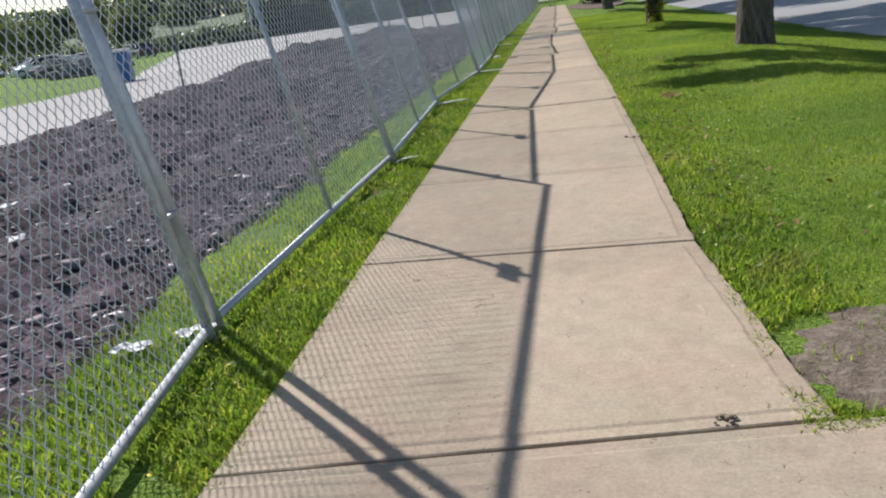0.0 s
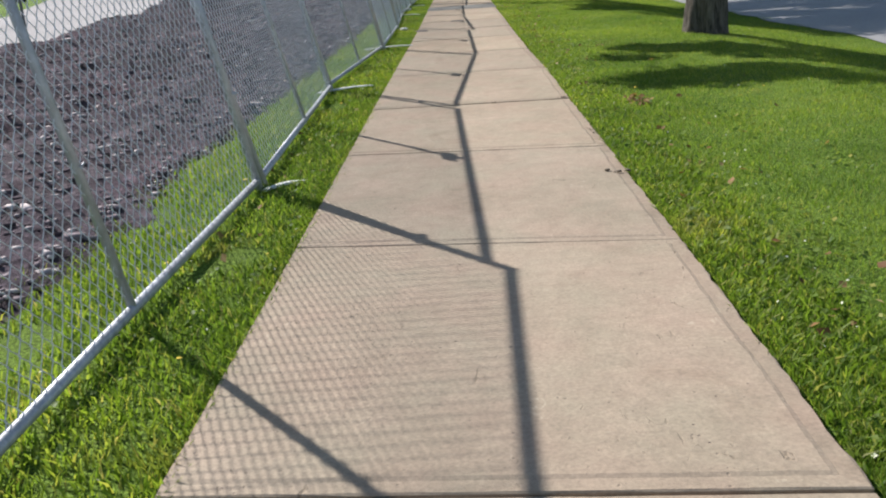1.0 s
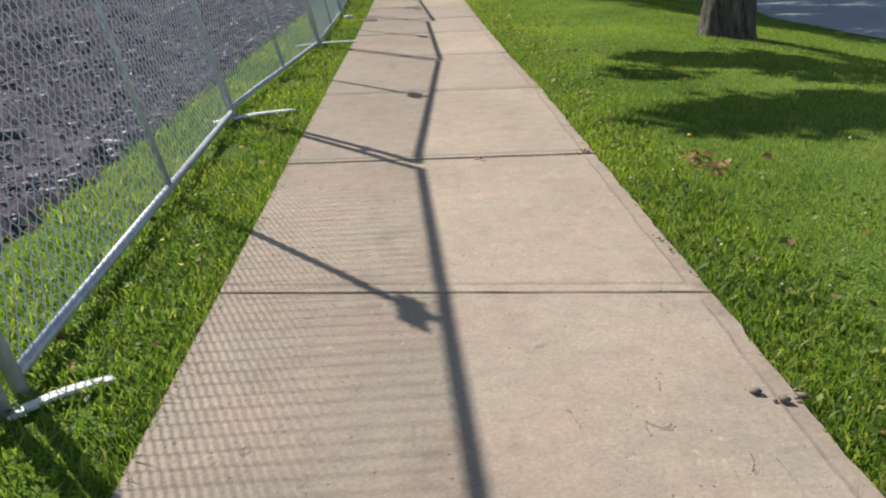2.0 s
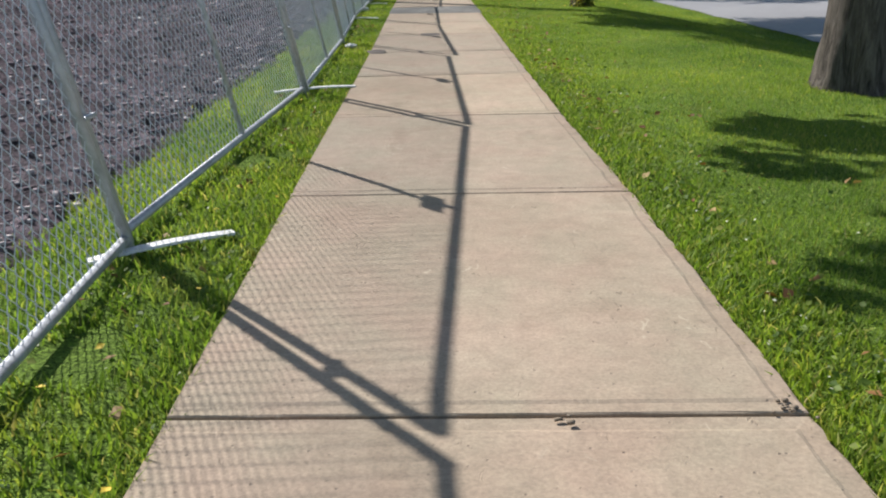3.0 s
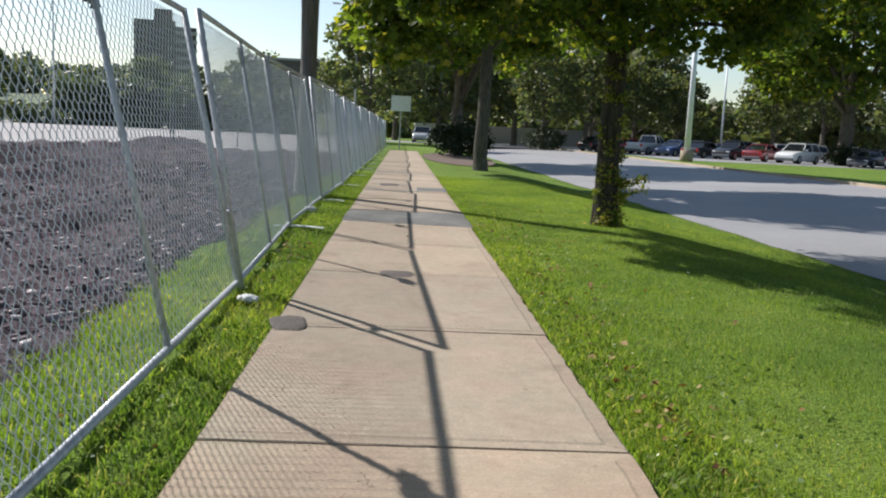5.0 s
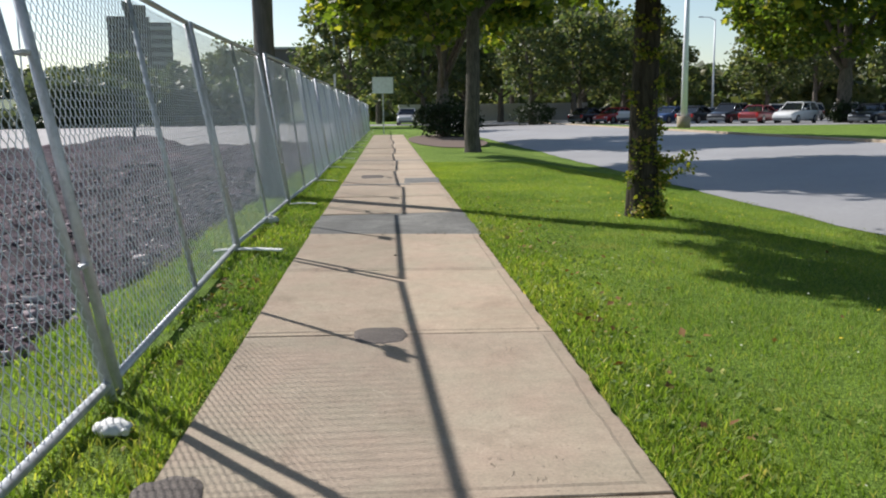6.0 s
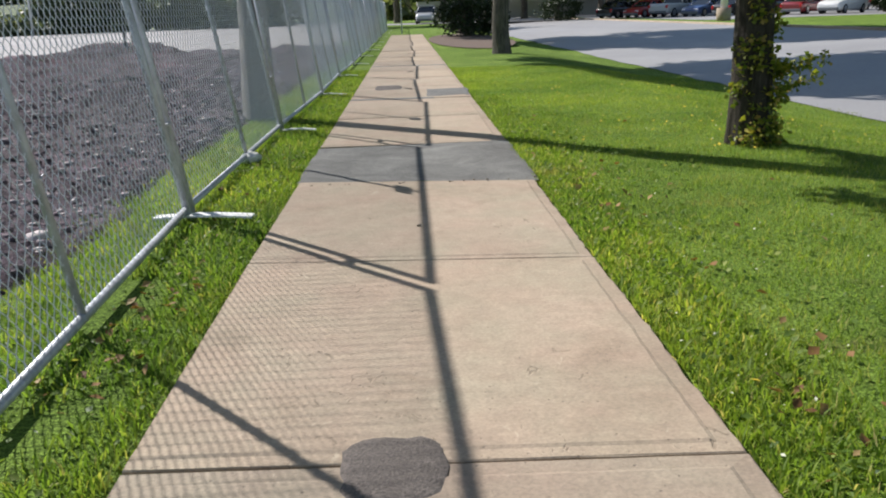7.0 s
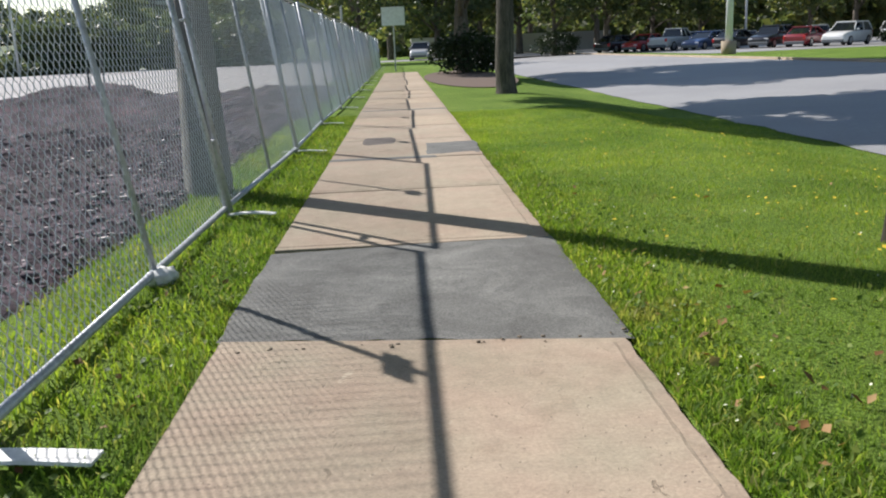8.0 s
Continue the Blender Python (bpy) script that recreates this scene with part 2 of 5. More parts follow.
M_BED = plain("joint_earth", (0.05, 0.042, 0.03), 0.95)
M_LEAF = leaf_material("maple_leaves", ((0.0, (0.038, 0.068, 0.013)), (0.5, (0.072, 0.115, 0.020)), (0.85, (0.135, 0.175, 0.030)), (1.0, (0.28, 0.25, 0.045))), through_light=0.55, passed=(1.9, 1.9, 0.75))
# far leaves are paler and bluer: distance haze mixed into their colours
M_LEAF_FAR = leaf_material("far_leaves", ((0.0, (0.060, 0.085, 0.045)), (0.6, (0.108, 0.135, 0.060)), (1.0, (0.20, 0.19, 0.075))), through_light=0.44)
# greyer leaf copy, thicker haze put into the colour, for woods and hedges
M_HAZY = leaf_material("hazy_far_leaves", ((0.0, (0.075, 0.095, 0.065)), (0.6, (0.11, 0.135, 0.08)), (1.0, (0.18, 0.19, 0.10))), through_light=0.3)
M_SHRUB = leaf_material("yew_leaves", ((0.0, (0.012, 0.024, 0.008)), (1.0, (0.03, 0.05, 0.014))), through_light=0.15)
M_WEED = leaf_material("weed_leaves", ((0.0, (0.07, 0.13, 0.02)), (0.6, (0.13, 0.20, 0.03)), (0.93, (0.22, 0.27, 0.05)), (1.0, (0.36, 0.34, 0.08))), 0.6, 0.4)
M_CHIP = plain("concrete_crumbs", (0.17, 0.135, 0.095), 0.9, vary=0.3, scale=40)
M_IVY = leaf_material("creeper_leaves", ((0.0, (0.08, 0.12, 0.015)), (0.45, (0.17, 0.21, 0.025)), (0.8, (0.30, 0.29, 0.04)), (1.0, (0.38, 0.26, 0.08))), through_light=0.35)
M_BLADE = leaf_material("grass_blades", ((0.0, (0.112, 0.188, 0.028)), (0.45, (0.180, 0.265, 0.043)), (0.8, (0.248, 0.326, 0.060)), (0.95, (0.355, 0.355, 0.095)), (1.0, (0.46, 0.40, 0.19))), 0.6, 0.52, 0.72)
M_DRYLEAF = leaf_material("dry_leaves", ((0.0, (0.11, 0.05, 0.018)), (0.55, (0.24, 0.125, 0.045)), (1.0, (0.40, 0.29, 0.13))), 0.7, 0.2)
M_FLOWER = plain("dandelion_yellow", (0.70, 0.50, 0.03), 0.7)
M_CLOVER = plain("clover_white", (0.55, 0.57, 0.40), 0.8)
M_WHITE = plain("white_weathered_paint", (0.72, 0.72, 0.70), 0.6, vary=0.2, scale=18)
M_SACK = plain("white_woven_sack", (0.62, 0.62, 0.60), 0.8, vary=0.1, scale=30)
M_TAG = plain("dark_plate", (0.10, 0.11, 0.12), 0.5)
M_BLUE = plain("blue_plastic", (0.03, 0.12, 0.36), 0.4)
M_SIGN = plain("pale_sign_face", (0.62, 0.68, 0.72), 0.5)
M_TYRE = plain("tyre_rubber", (0.02, 0.02, 0.02), 0.8)
M_RIM = mat_galvanised("alloy_rim", (0.35, 0.35, 0.36), (0.6, 0.6, 0.6), 0.8, 0.35)
M_GLASS = mat_glass()
M_LAMP_RED = plain("tail_lamp_red", (0.45, 0.02, 0.02), 0.2)
M_LAMP_CLEAR = plain("head_lamp_clear", (0.7, 0.7, 0.7), 0.12)
M_TOWER_DARK, M_TOWER_PALE = plain("brown_brick_facade", (0.13, 0.11, 0.10), 0.85), plain("pale_balcony_slab", (0.42, 0.41, 0.40), 0.8)
M_MULCH = plain("bark_mulch", (0.10, 0.065, 0.045), 0.95, vary=0.4, scale=25)


# ---------------------------------------------------------------- builders
def mesh_from(name, verts, faces, smooth=False):
    me = bpy.data.meshes.new(name)
    me.from_pydata([tuple(v) for v in verts], [], faces)
    if smooth:
        me.polygons.foreach_set("use_smooth", [True] * len(me.polygons))
    me.update()
    return me


def mesh_arrays(name, verts, quads):
    """A mesh from arrays of places (n, 3) and four-cornered faces (m, 4)."""
    me = bpy.data.meshes.new(name)
    v, q = np.asarray(verts, np.float32), np.asarray(quads, np.int32)
    me.vertices.add(len(v))
    me.vertices.foreach_set("co", v.ravel())
    me.loops.add(q.size)
    me.loops.foreach_set("vertex_index", q.ravel())
    me.polygons.add(len(q))
    me.polygons.foreach_set("loop_start", np.arange(0, q.size, q.shape[1], dtype=np.int32))
    me.update(calc_edges=True)
    return me


def part(name, data, material, parent=None, label=""):
    """Links a bmesh or a mesh as one object under a thing or a part."""
    if isinstance(data, bmesh.types.BMesh):
        me = bpy.data.meshes.new(name)
        data.to_mesh(me)
        data.free()
        data = me
    if material is not None and not data.materials:
        data.materials.append(material)
    ob = new(name, data)
    ob.parent = parent
    if label:
        tagged(ob, label)
    return ob


def thing(name, m, label, category, group="", kind=""):
    ob = new(name)
    ob.empty_display_size = 0.1
    ob.matrix_world = m
    return tagged(ob, label, category, group, kind)


def box(bm, x0, x1, y0, y1, z0, z1, bevel=0.0):
    r = bmesh.ops.create_cube(bm, size=1, matrix=Matrix.LocRotScale(((x0 + x1) / 2, (y0 + y1) / 2, (z0 + z1) / 2), None, (x1 - x0, y1 - y0, z1 - z0)))
    if bevel:
        edges = list({e for v in r["verts"] for e in v.link_edges})
        bmesh.ops.bevel(bm, geom=edges, offset=bevel, segments=2, affect="EDGES", profile=0.5)
    return bm


def boxed(x0, x1, y0, y1, z0, z1, bevel=0.0):
    return box(bmesh.new(), x0, x1, y0, y1, z0, z1, bevel)


def tube(bm, points, radii, sides=10, cap=True):
    """A round bar along points, with a radius at each."""
    rings = []
    pts = [Vector(p) for p in points]
    for i, p in enumerate(pts):
        d = (pts[min(i + 1, len(pts) - 1)] - pts[max(i - 1, 0)]).normalized()
        q = d.to_track_quat("Z", "Y")
        r = radii[i] if isinstance(radii, (list, tuple)) else radii
        rings.append([bm.verts.new(p + q @ Vector((r * math.cos(a), r * math.sin(a), 0))) for a in (2 * math.pi * k / sides for k in range(sides))])
    for a, b in zip(rings, rings[1:]):
        for k in range(sides):
            bm.faces.new((a[k], a[(k + 1) % sides], b[(k + 1) % sides], b[k])).smooth = True
    if cap:
        bm.faces.new(rings[0][::-1])
        bm.faces.new(rings[-1])
    return bm


def tubed(points, radii, sides=10, cap=True):
    return tube(bmesh.new(), points, radii, sides, cap)


def sheet(name, x0, x1, y0, y1, z, material, label, category, nx=2, ny=2, wave=0.0, edge=0.0, land=None):
    """A level piece of ground with an uneven border."""
    xs, ys = np.linspace(x0, x1, nx), np.linspace(y0, y1, ny)
    verts = []
    for j, y in enumerate(ys):
        for i, x in enumerate(xs):
            ex = edge * noise.noise((x * 0.1, y * 0.9, 3.1)) + 0.5 * edge * noise.noise((x * 0.2, y * 4.0, 7.7)) if i in (0, nx - 1) else 0.0
            verts.append((x + ex, y, z + wave * noise.noise((x * 0.4, y * 0.4, 0)) + (land(x) if land else 0.0)))
    faces = [(j * nx + i, j * nx + i + 1, (j + 1) * nx + i + 1, (j + 1) * nx + i) for j in range(ny - 1) for i in range(nx - 1)]
    ob = part(name, mesh_from(name, verts, faces), material)
    return tagged(ob, label, category, kind="structure")


def blades(rng, n, xs, ys, z, height, width, lean=0.5):
    """Places and faces of n grass blades: each a bent strip of two quads."""
    x, y = xs(n), ys(n)
    h = height * rng.uniform(0.5, 1.3, n)
    a = rng.uniform(0, 2 * np.pi, n)
    b = rng.uniform(0, 2 * np.pi, n)
    l = h * lean * rng.uniform(0.3, 1.6, n)
    w = width * rng.uniform(0.6, 1.3, n)
    dx, dy = np.cos(a) * w / 2, np.sin(a) * w / 2
    lx, ly = np.cos(b) * l, np.sin(b) * l
    v = np.zeros((n, 6, 3), np.float32)
    zz = z(x, y) if callable(z) else np.full(n, z)
    for k, (s, wk, hk, lk) in enumerate(((-1, 1.0, 0, 0), (1, 1.0, 0, 0), (1, 0.85, 0.6, 0.35), (-1, 0.85, 0.6, 0.35), (1, 0.15, 1.0, 1.0), (-1, 0.15, 1.0, 1.0))):
        v[:, k, 0] = x + s * dx * wk + lx * lk
        v[:, k, 1] = y + s * dy * wk + ly * lk
        v[:, k, 2] = zz + h * hk - (0.004 if hk == 0 else 0)
    base = np.arange(n)[:, None] * 6
    q = np.concatenate([base + np.array([[0, 1, 2, 3]]), base + np.array([[3, 2, 4, 5]])])
    return v.reshape(-1, 3), q


def short_blades(rng, x, y, zz, height, width, lean=0.6):
    """Places and faces of short grass blades: each one leaning, tapered face."""
    n = len(x)
    h = height * rng.uniform(0.45, 1.35, n)
    a, b = rng.uniform(0, 2 * np.pi, n), rng.uniform(0, 2 * np.pi, n)
    l, w = h * lean * rng.uniform(0.2, 1.7, n), width * rng.uniform(0.6, 1.4, n)
    dx, dy = np.cos(a) * w / 2, np.sin(a) * w / 2
    v = np.zeros((n, 4, 3), np.float32)
    for k, (side, wk, up) in enumerate(((-1, 1.0, 0), (1, 1.0, 0), (1, 0.2, 1), (-1, 0.2, 1))):
        v[:, k, 0] = x + side * dx * wk + np.cos(b) * l * up
        v[:, k, 1] = y + side * dy * wk + np.sin(b) * l * up
        v[:, k, 2] = zz + h * up - 0.004 * (1 - up)
    return v.reshape(-1, 3), np.arange(4 * n).reshape(-1, 4)


def leaf_cloud(rng, centres, sizes, per, leaf, flat=0.55):
    """Leaves scattered in clumps round centres: each leaf a folded diamond of two faces."""
    c = np.repeat(np.asarray(centres), per, axis=0)
    s = np.repeat(np.asarray(sizes), per)[:, None]
    n = len(c)
    d = rng.normal(size=(n, 3))
    d /= np.linalg.norm(d, axis=1, keepdims=True)
    p = c + d * s * rng.uniform(0.15, 1.0, (n, 1)) ** 0.6 * np.array([1, 1, flat])
    u = rng.normal(size=(n, 3)) * np.array([1, 1, 0.55]) + np.array([0, 0, -0.25])
    u /= np.linalg.norm(u, axis=1, keepdims=True)
    w = np.cross(u, rng.normal(size=(n, 3)))
    w /= np.linalg.norm(w, axis=1, keepdims=True)
    nrm = np.cross(u, w)
    size = leaf * rng.uniform(0.6, 1.35, (n, 1))
    v = np.zeros((n, 6, 3))
    v[:, 0] = p
    v[:, 1] = p + u * size * 0.45 + w * size * 0.42 + nrm * size * 0.10
    v[:, 2] = p + u * size * 0.5
    v[:, 3] = p + u * size * 0.45 - w * size * 0.42 + nrm * size * 0.10
    v[:, 4] = p + u * size - nrm * size * 0.12
    v[:, 5] = p + u * size * 0.5
    base = np.arange(n)[:, None] * 6
    q = np.concatenate([base + np.array([[0, 1, 4, 2]]), base + np.array([[0, 5, 4, 3]])])
    return v.reshape(-1, 3), q


def flat_leaves(rng, places, leaf, tilt=0.35):
    """Leaves that lie or spread flat at the places given, each a folded diamond of two faces."""
    p = np.asarray(places, float)
    n = len(p)
    a = rng.uniform(0, 2 * np.pi, n)
    up = np.stack([rng.normal(size=n) * tilt, rng.normal(size=n) * tilt, np.ones(n)], 1)
    up /= np.linalg.norm(up, axis=1, keepdims=True)
    u = np.stack([np.cos(a), np.sin(a), np.zeros(n)], 1)
    u -= up * np.sum(u * up, axis=1, keepdims=True)
    u /= np.linalg.norm(u, axis=1, keepdims=True)
    w = np.cross(up, u)
    size = leaf * rng.uniform(0.55, 1.4, (n, 1))
    v = np.zeros((n, 6, 3))
    v[:, 0] = p - u * size * 0.5
    v[:, 1] = p + w * size * 0.36 + up * size * 0.10
    v[:, 2] = p
    v[:, 3] = p - w * size * 0.36 + up * size * 0.12
    v[:, 4] = p + u * size * 0.5 + up * size * 0.06
    v[:, 5] = p
    base = np.arange(n)[:, None] * 6
    q = np.concatenate([base + np.array([[0, 2, 4, 1]]), base + np.array([[0, 3, 4, 5]])])
    return v.reshape(-1, 3), q

# ---------------------------------------------------------------- ground
GROUND_Z = -0.03
R_WALK, L_WALK = 0.762, -0.762
ROAD_X0, ROAD_X1, ROAD_DROP = 5.5, 15.4, 0.35


def lay_of_land(x):
    """Height of the ground: the lawn falls towards the road, which rises to its far kerb."""
    if x < 2.6 or x > ROAD_X1:
        return GROUND_Z
    if x < ROAD_X0:
        k = (x - 2.6) / (ROAD_X0 - 2.6)
        return GROUND_Z - ROAD_DROP * k * k * (3 - 2 * k)
    return GROUND_Z - ROAD_DROP * (ROAD_X1 - x) / (ROAD_X1 - ROAD_X0)


def soil_back(y):
    """Far border of the soil bed, which widens away from the start."""
    return -7.0 - 2.2 * min(1.0, max(0.0, (y - 7) / 18))


def lot_back(y):
    """Far border of the gravel lot, which opens out into the distance."""
    return -15.2 - 0.41 * max(0.0, y - 26)


def soil_height(x, y):
    """Height of the dug-over soil: furrows, clods, and a low ridge along its far border."""
    rise = 0.03 + 0.10 * min(1.0, max(0.0, (-1.75 - x) / 1.2))
    back = soil_back(y)
    ridge = (0.24 + 0.18 * min(1.0, max(0.0, (y - 12) / 10))) * math.exp(-((x - back - 1.4) / 0.7) ** 2) * (0.75 + 0.5 * noise.noise((0, y * 0.35, 5)))
    furrow = 0.13 * noise.noise((x * 1.7, y * 0.17, 2)) + 0.07 * noise.noise((x * 4.5, y * 0.7, 9)) + 0.035 * noise.noise((x * 9, y * 1.6, 6))
    furrow = (furrow + 0.03) * min(1.0, max(0.25, (-1.9 - x) / 1.2))
    clod = 0.040 * noise.noise((x * 9, y * 5.5, 4)) + 0.022 * noise.noise((x * 25, y * 22, 1))
    cover = min(1.0, max(0.0, (-1.55 - x - 0.22 * noise.noise((0, y * 0.6, 11)) - 0.08 * noise.noise((x, y * 3.0, 5))) / 0.25))
    far = min(1.0, max(0.0, (x - back) / 0.6)) * min(1.0, max(0.0, (43.0 + 0.5 * (x + 4) + 1.5 * noise.noise((x * 0.5, 0, 3)) - y) / 1.5))
    return GROUND_Z - 0.09 + (0.09 + rise + ridge + furrow + clod) * cover * far


def build_ground():
    gx = [-1500, -60, -9.5, -1.2, 0, 2.6] + [2.6 + 0.29 * k for k in range(1, 11)] + [8, 10.5, 13, 15.4, 40, 1500]
    gy = [-1500, -60, -10, 0, 10, 20, 30, 60, 120, 260, 1500]
    gv = [(x, y, lay_of_land(x)) for y in gy for x in gx]
    gn = len(gx)
    gf = [(j * gn + i, j * gn + i + 1, (j + 1) * gn + i + 1, (j + 1) * gn + i) for j in range(len(gy) - 1) for i in range(gn - 1)]
    tagged(part("ground", mesh_from("ground", gv, gf, True), M_TURF), "open lawn of green mown grass sloping to the road", "ground", kind="structure")
    xs = np.concatenate([np.linspace(-1.45, -4.5, 56), np.linspace(-4.65, -9.4, 44)])
    ys = np.concatenate([np.arange(-6, 26, 0.085), np.arange(26, 47, 0.25)])
    verts = [(x, y, soil_height(x, y)) for y in ys for x in xs]
    nx = len(xs)
    faces = [(j * nx + i, (j + 1) * nx + i, (j + 1) * nx + i + 1, j * nx + i + 1) for j in range(len(ys) - 1) for i in range(nx - 1)]
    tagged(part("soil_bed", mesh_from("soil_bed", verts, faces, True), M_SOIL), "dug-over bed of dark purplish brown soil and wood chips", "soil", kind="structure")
    rows = [-40 + 1.0 * k for k in range(176)]
    lv, lf = [], []
    for y in rows:
        back, front = lot_back(y) + 0.5 * noise.noise((0, y * 0.4, 7)), (-5.6 if y < 37 else -2.6) + 0.15 * noise.noise((3, y * 0.9, 2))
        lv += [(back, y, GROUND_Z + 0.012), ((back + front) / 2, y, GROUND_Z + 0.012), (front, y, GROUND_Z + 0.012)]
    for j in range(len(rows) - 1):
        lf += [(j * 3 + i, j * 3 + i + 1, j * 3 + i + 4, j * 3 + i + 3) for i in (0, 1)]
    tagged(part("gravel_lot", mesh_from("gravel_lot", lv, lf), M_GRAVEL), "wide pale grey compacted gravel lot", "gravel lot", kind="structure")
    # grassy bank that rises behind the lot
    bv, na, nr = [], 60, 6
    for j in range(nr):
        for i in range(na):
            a, d = radians(-75 + 71 * i / (na - 1)), 125 + 24 * j
            bv.append((d * math.sin(a), d * math.cos(a), GROUND_Z - 0.3 + (5.5 + 1.8 * noise.noise((i * 0.16, 2, 0))) * min(1.0, j / 4) ** 1.3))
    bf = [(j * na + i, j * na + i + 1, (j + 1) * na + i + 1, (j + 1) * na + i) for j in range(nr - 1) for i in range(na - 1)]
    tagged(part("grass_bank", mesh_from("grass_bank", bv, bf, True), M_BANK), "grassy bank rising behind the gravel lot", "bank", kind="structure")
    sheet("road", ROAD_X0, ROAD_X1, -60, 260, 0.014, M_ROAD, "light grey asphalt access road beside the lawn", "road", 6, 420, edge=0.14, land=lay_of_land)
    sheet("parking_lot", 19.0, 85, 69, 220, GROUND_Z + 0.014, M_ROAD, "grey asphalt car park beyond the verge", "car park", 2, 30, edge=0.1)
    sheet("lane", -6, 40, 93, 104, GROUND_Z + 0.018, M_ROAD, "asphalt lane crossing behind the sign", "road", 2, 6, edge=0.2)
    # kerb of pale concrete on the far side of the road
    k = part("kerb", boxed(15.4, 15.58, -20, 130, -0.2, 0.08, 0.02), M_CONC)
    tagged(k, "pale concrete kerb along the far road side", "kerb", kind="structure")


build_ground()

# ---------------------------------------------------------------- trees
def crown_points(rng, n, cx, cy, cz, rx, ry, rz, low=-1.0):
    out = []
    while len(out) < n:
        d = rng.normal(size=3)
        d /= np.linalg.norm(d)
        if d[2] < low:
            continue
        r = rng.uniform(0.35, 1.0) ** 0.45
        k = 1 + 0.28 * noise.noise((d[0] * 2.2 + cx, d[1] * 2.2 + cy, d[2] * 2.2))
        out.append((cx + d[0] * rx * r * k, cy + d[1] * ry * r * k, cz + d[2] * rz * r * k))
    return out


def tree(m, trunk_r, trunk_h, crown, clumps, per, leaf, seed, label, bark=None, leaves=None, clump_size=0.55, limbs=9, group="", boughs=()):
    """A tapered trunk with a flared foot, limbs into the crown, and a crown of many leaves. crown: centre height, radii, low limit."""
    rng = np.random.default_rng(seed)
    bark, leaves = bark or M_BARK, leaves or M_LEAF
    t = thing("tree", m, label, "tree", group)
    cz, rx, ry, rz, low = crown
    bm = bmesh.new()
    hs = (-0.15, 0.0, 0.12, 0.25, 0.4, 0.6, 0.8, 1.0, 1.25, 1.5, 1.8, trunk_h, trunk_h + 1.2, cz + rz * 0.5)
    rs = (1.30, 1.17, 1.09, 1.06, 1.04, 1.02, 1.01, 1.0, 0.98, 0.96, 0.93, 0.85, 0.6, 0.12)
    sides = 40 if trunk_r < 0.3 else 24
    rings = []
    for h, r in zip(hs, rs):
        ox, oy = 0.05 * noise.noise((seed, h * 0.7, 0)), 0.05 * noise.noise((seed, h * 0.7, 9))
        ring = []
        for k in range(sides):
            a = 2 * math.pi * k / sides
            rr = trunk_r * r * (1 + 0.10 * noise.noise((math.cos(a) * 1.6 + seed, math.sin(a) * 1.6, h * 0.8)) + 0.05 * noise.noise((math.cos(a) * 6 + seed, math.sin(a) * 6, h * 1.3)) + 0.03 * noise.noise((math.cos(a) * 13, math.sin(a) * 13 + seed, h * 2.2)) + (0.16 * noise.noise((math.cos(a) * 2.5, math.sin(a) * 2.5, seed)) if h < 0.3 else 0))
            ring.append(bm.verts.new((ox + rr * math.cos(a), oy + rr * math.sin(a), h)))
        rings.append(ring)
    for a, b in zip(rings, rings[1:]):
        for k in range(sides):
            bm.faces.new((a[k], a[(k + 1) % sides], b[(k + 1) % sides], b[k])).smooth = True
    part("trunk", bm, bark, t)
    centres = crown_points(rng, clumps, 0, 0, cz, rx, ry, rz, low)
    picks = rng.choice(len(centres), limbs, replace=False)
    for i in picks:
        end = Vector(centres[i])
        z0 = trunk_h * rng.uniform(0.85, 1.0) + 0.25 * max(0, end.z - trunk_h) * rng.uniform(0.2, 0.9)
        start = Vector((0, 0, z0))
        mid = start.lerp(end, 0.5) + Vector((0, 0, 0.12 * (end - start).length))
        part("limb", tubed([start, start.lerp(mid, 0.5), mid, mid.lerp(end, 0.6), end], [trunk_r * 0.42, trunk_r * 0.32, trunk_r * 0.22, trunk_r * 0.13, 0.012], 7), bark, t)
    sizes = list(rng.uniform(0.6, 1.25, len(centres)) * clump_size)
    for bx, by, bz, bs in boughs:
        part("limb", tubed([(0, 0, trunk_h * 0.95), (bx * 0.5, by * 0.5, (trunk_h + bz) / 2 + 0.3), (bx, by, bz)], [trunk_r * 0.35, trunk_r * 0.2, 0.012], 7), bark, t)
        for _ in range(9):
            centres.append((bx + bs * rng.normal() * 0.5, by + bs * rng.normal() * 0.5, bz + 0.25 * rng.normal()))
            sizes.append(0.5 * bs)
    v, q = leaf_cloud(rng, centres, sizes, per, leaf)
    part("crown", mesh_arrays("crown", v, q), leaves, t)
    return t


def ivy(parent, r, seed):
    """A creeper on the lower trunk: leaves hugging the bark, thicker towards the ground, with loose shoots."""
    rng = np.random.default_rng(seed)
    c, s = [], []
    for _ in range(85):
        h = rng.uniform(0, 1) ** 2.2 * 2.6 + 0.05
        a = rng.uniform(-2.7, 0.5)
        out = r * (1.18 if h < 0.6 else 1.02)
        c.append((out * math.cos(a), out * math.sin(a), h))
        s.append(0.07 if h > 0.8 else 0.11)
    for _ in range(3):
        a = rng.uniform(-0.7, 0.4)
        h = rng.uniform(0.15, 0.55)
        for k in range(4):
            d = r + 0.06 + 0.09 * k
            c.append((d * math.cos(a), d * math.sin(a), h + 0.03 * k))
            s.append(0.07)
    v, q = leaf_cloud(rng, c, s, 24, 0.042, 0.9)
    part("ivy", mesh_arrays("ivy", v, q), M_IVY, parent, "yellowing green creeper on the bark")


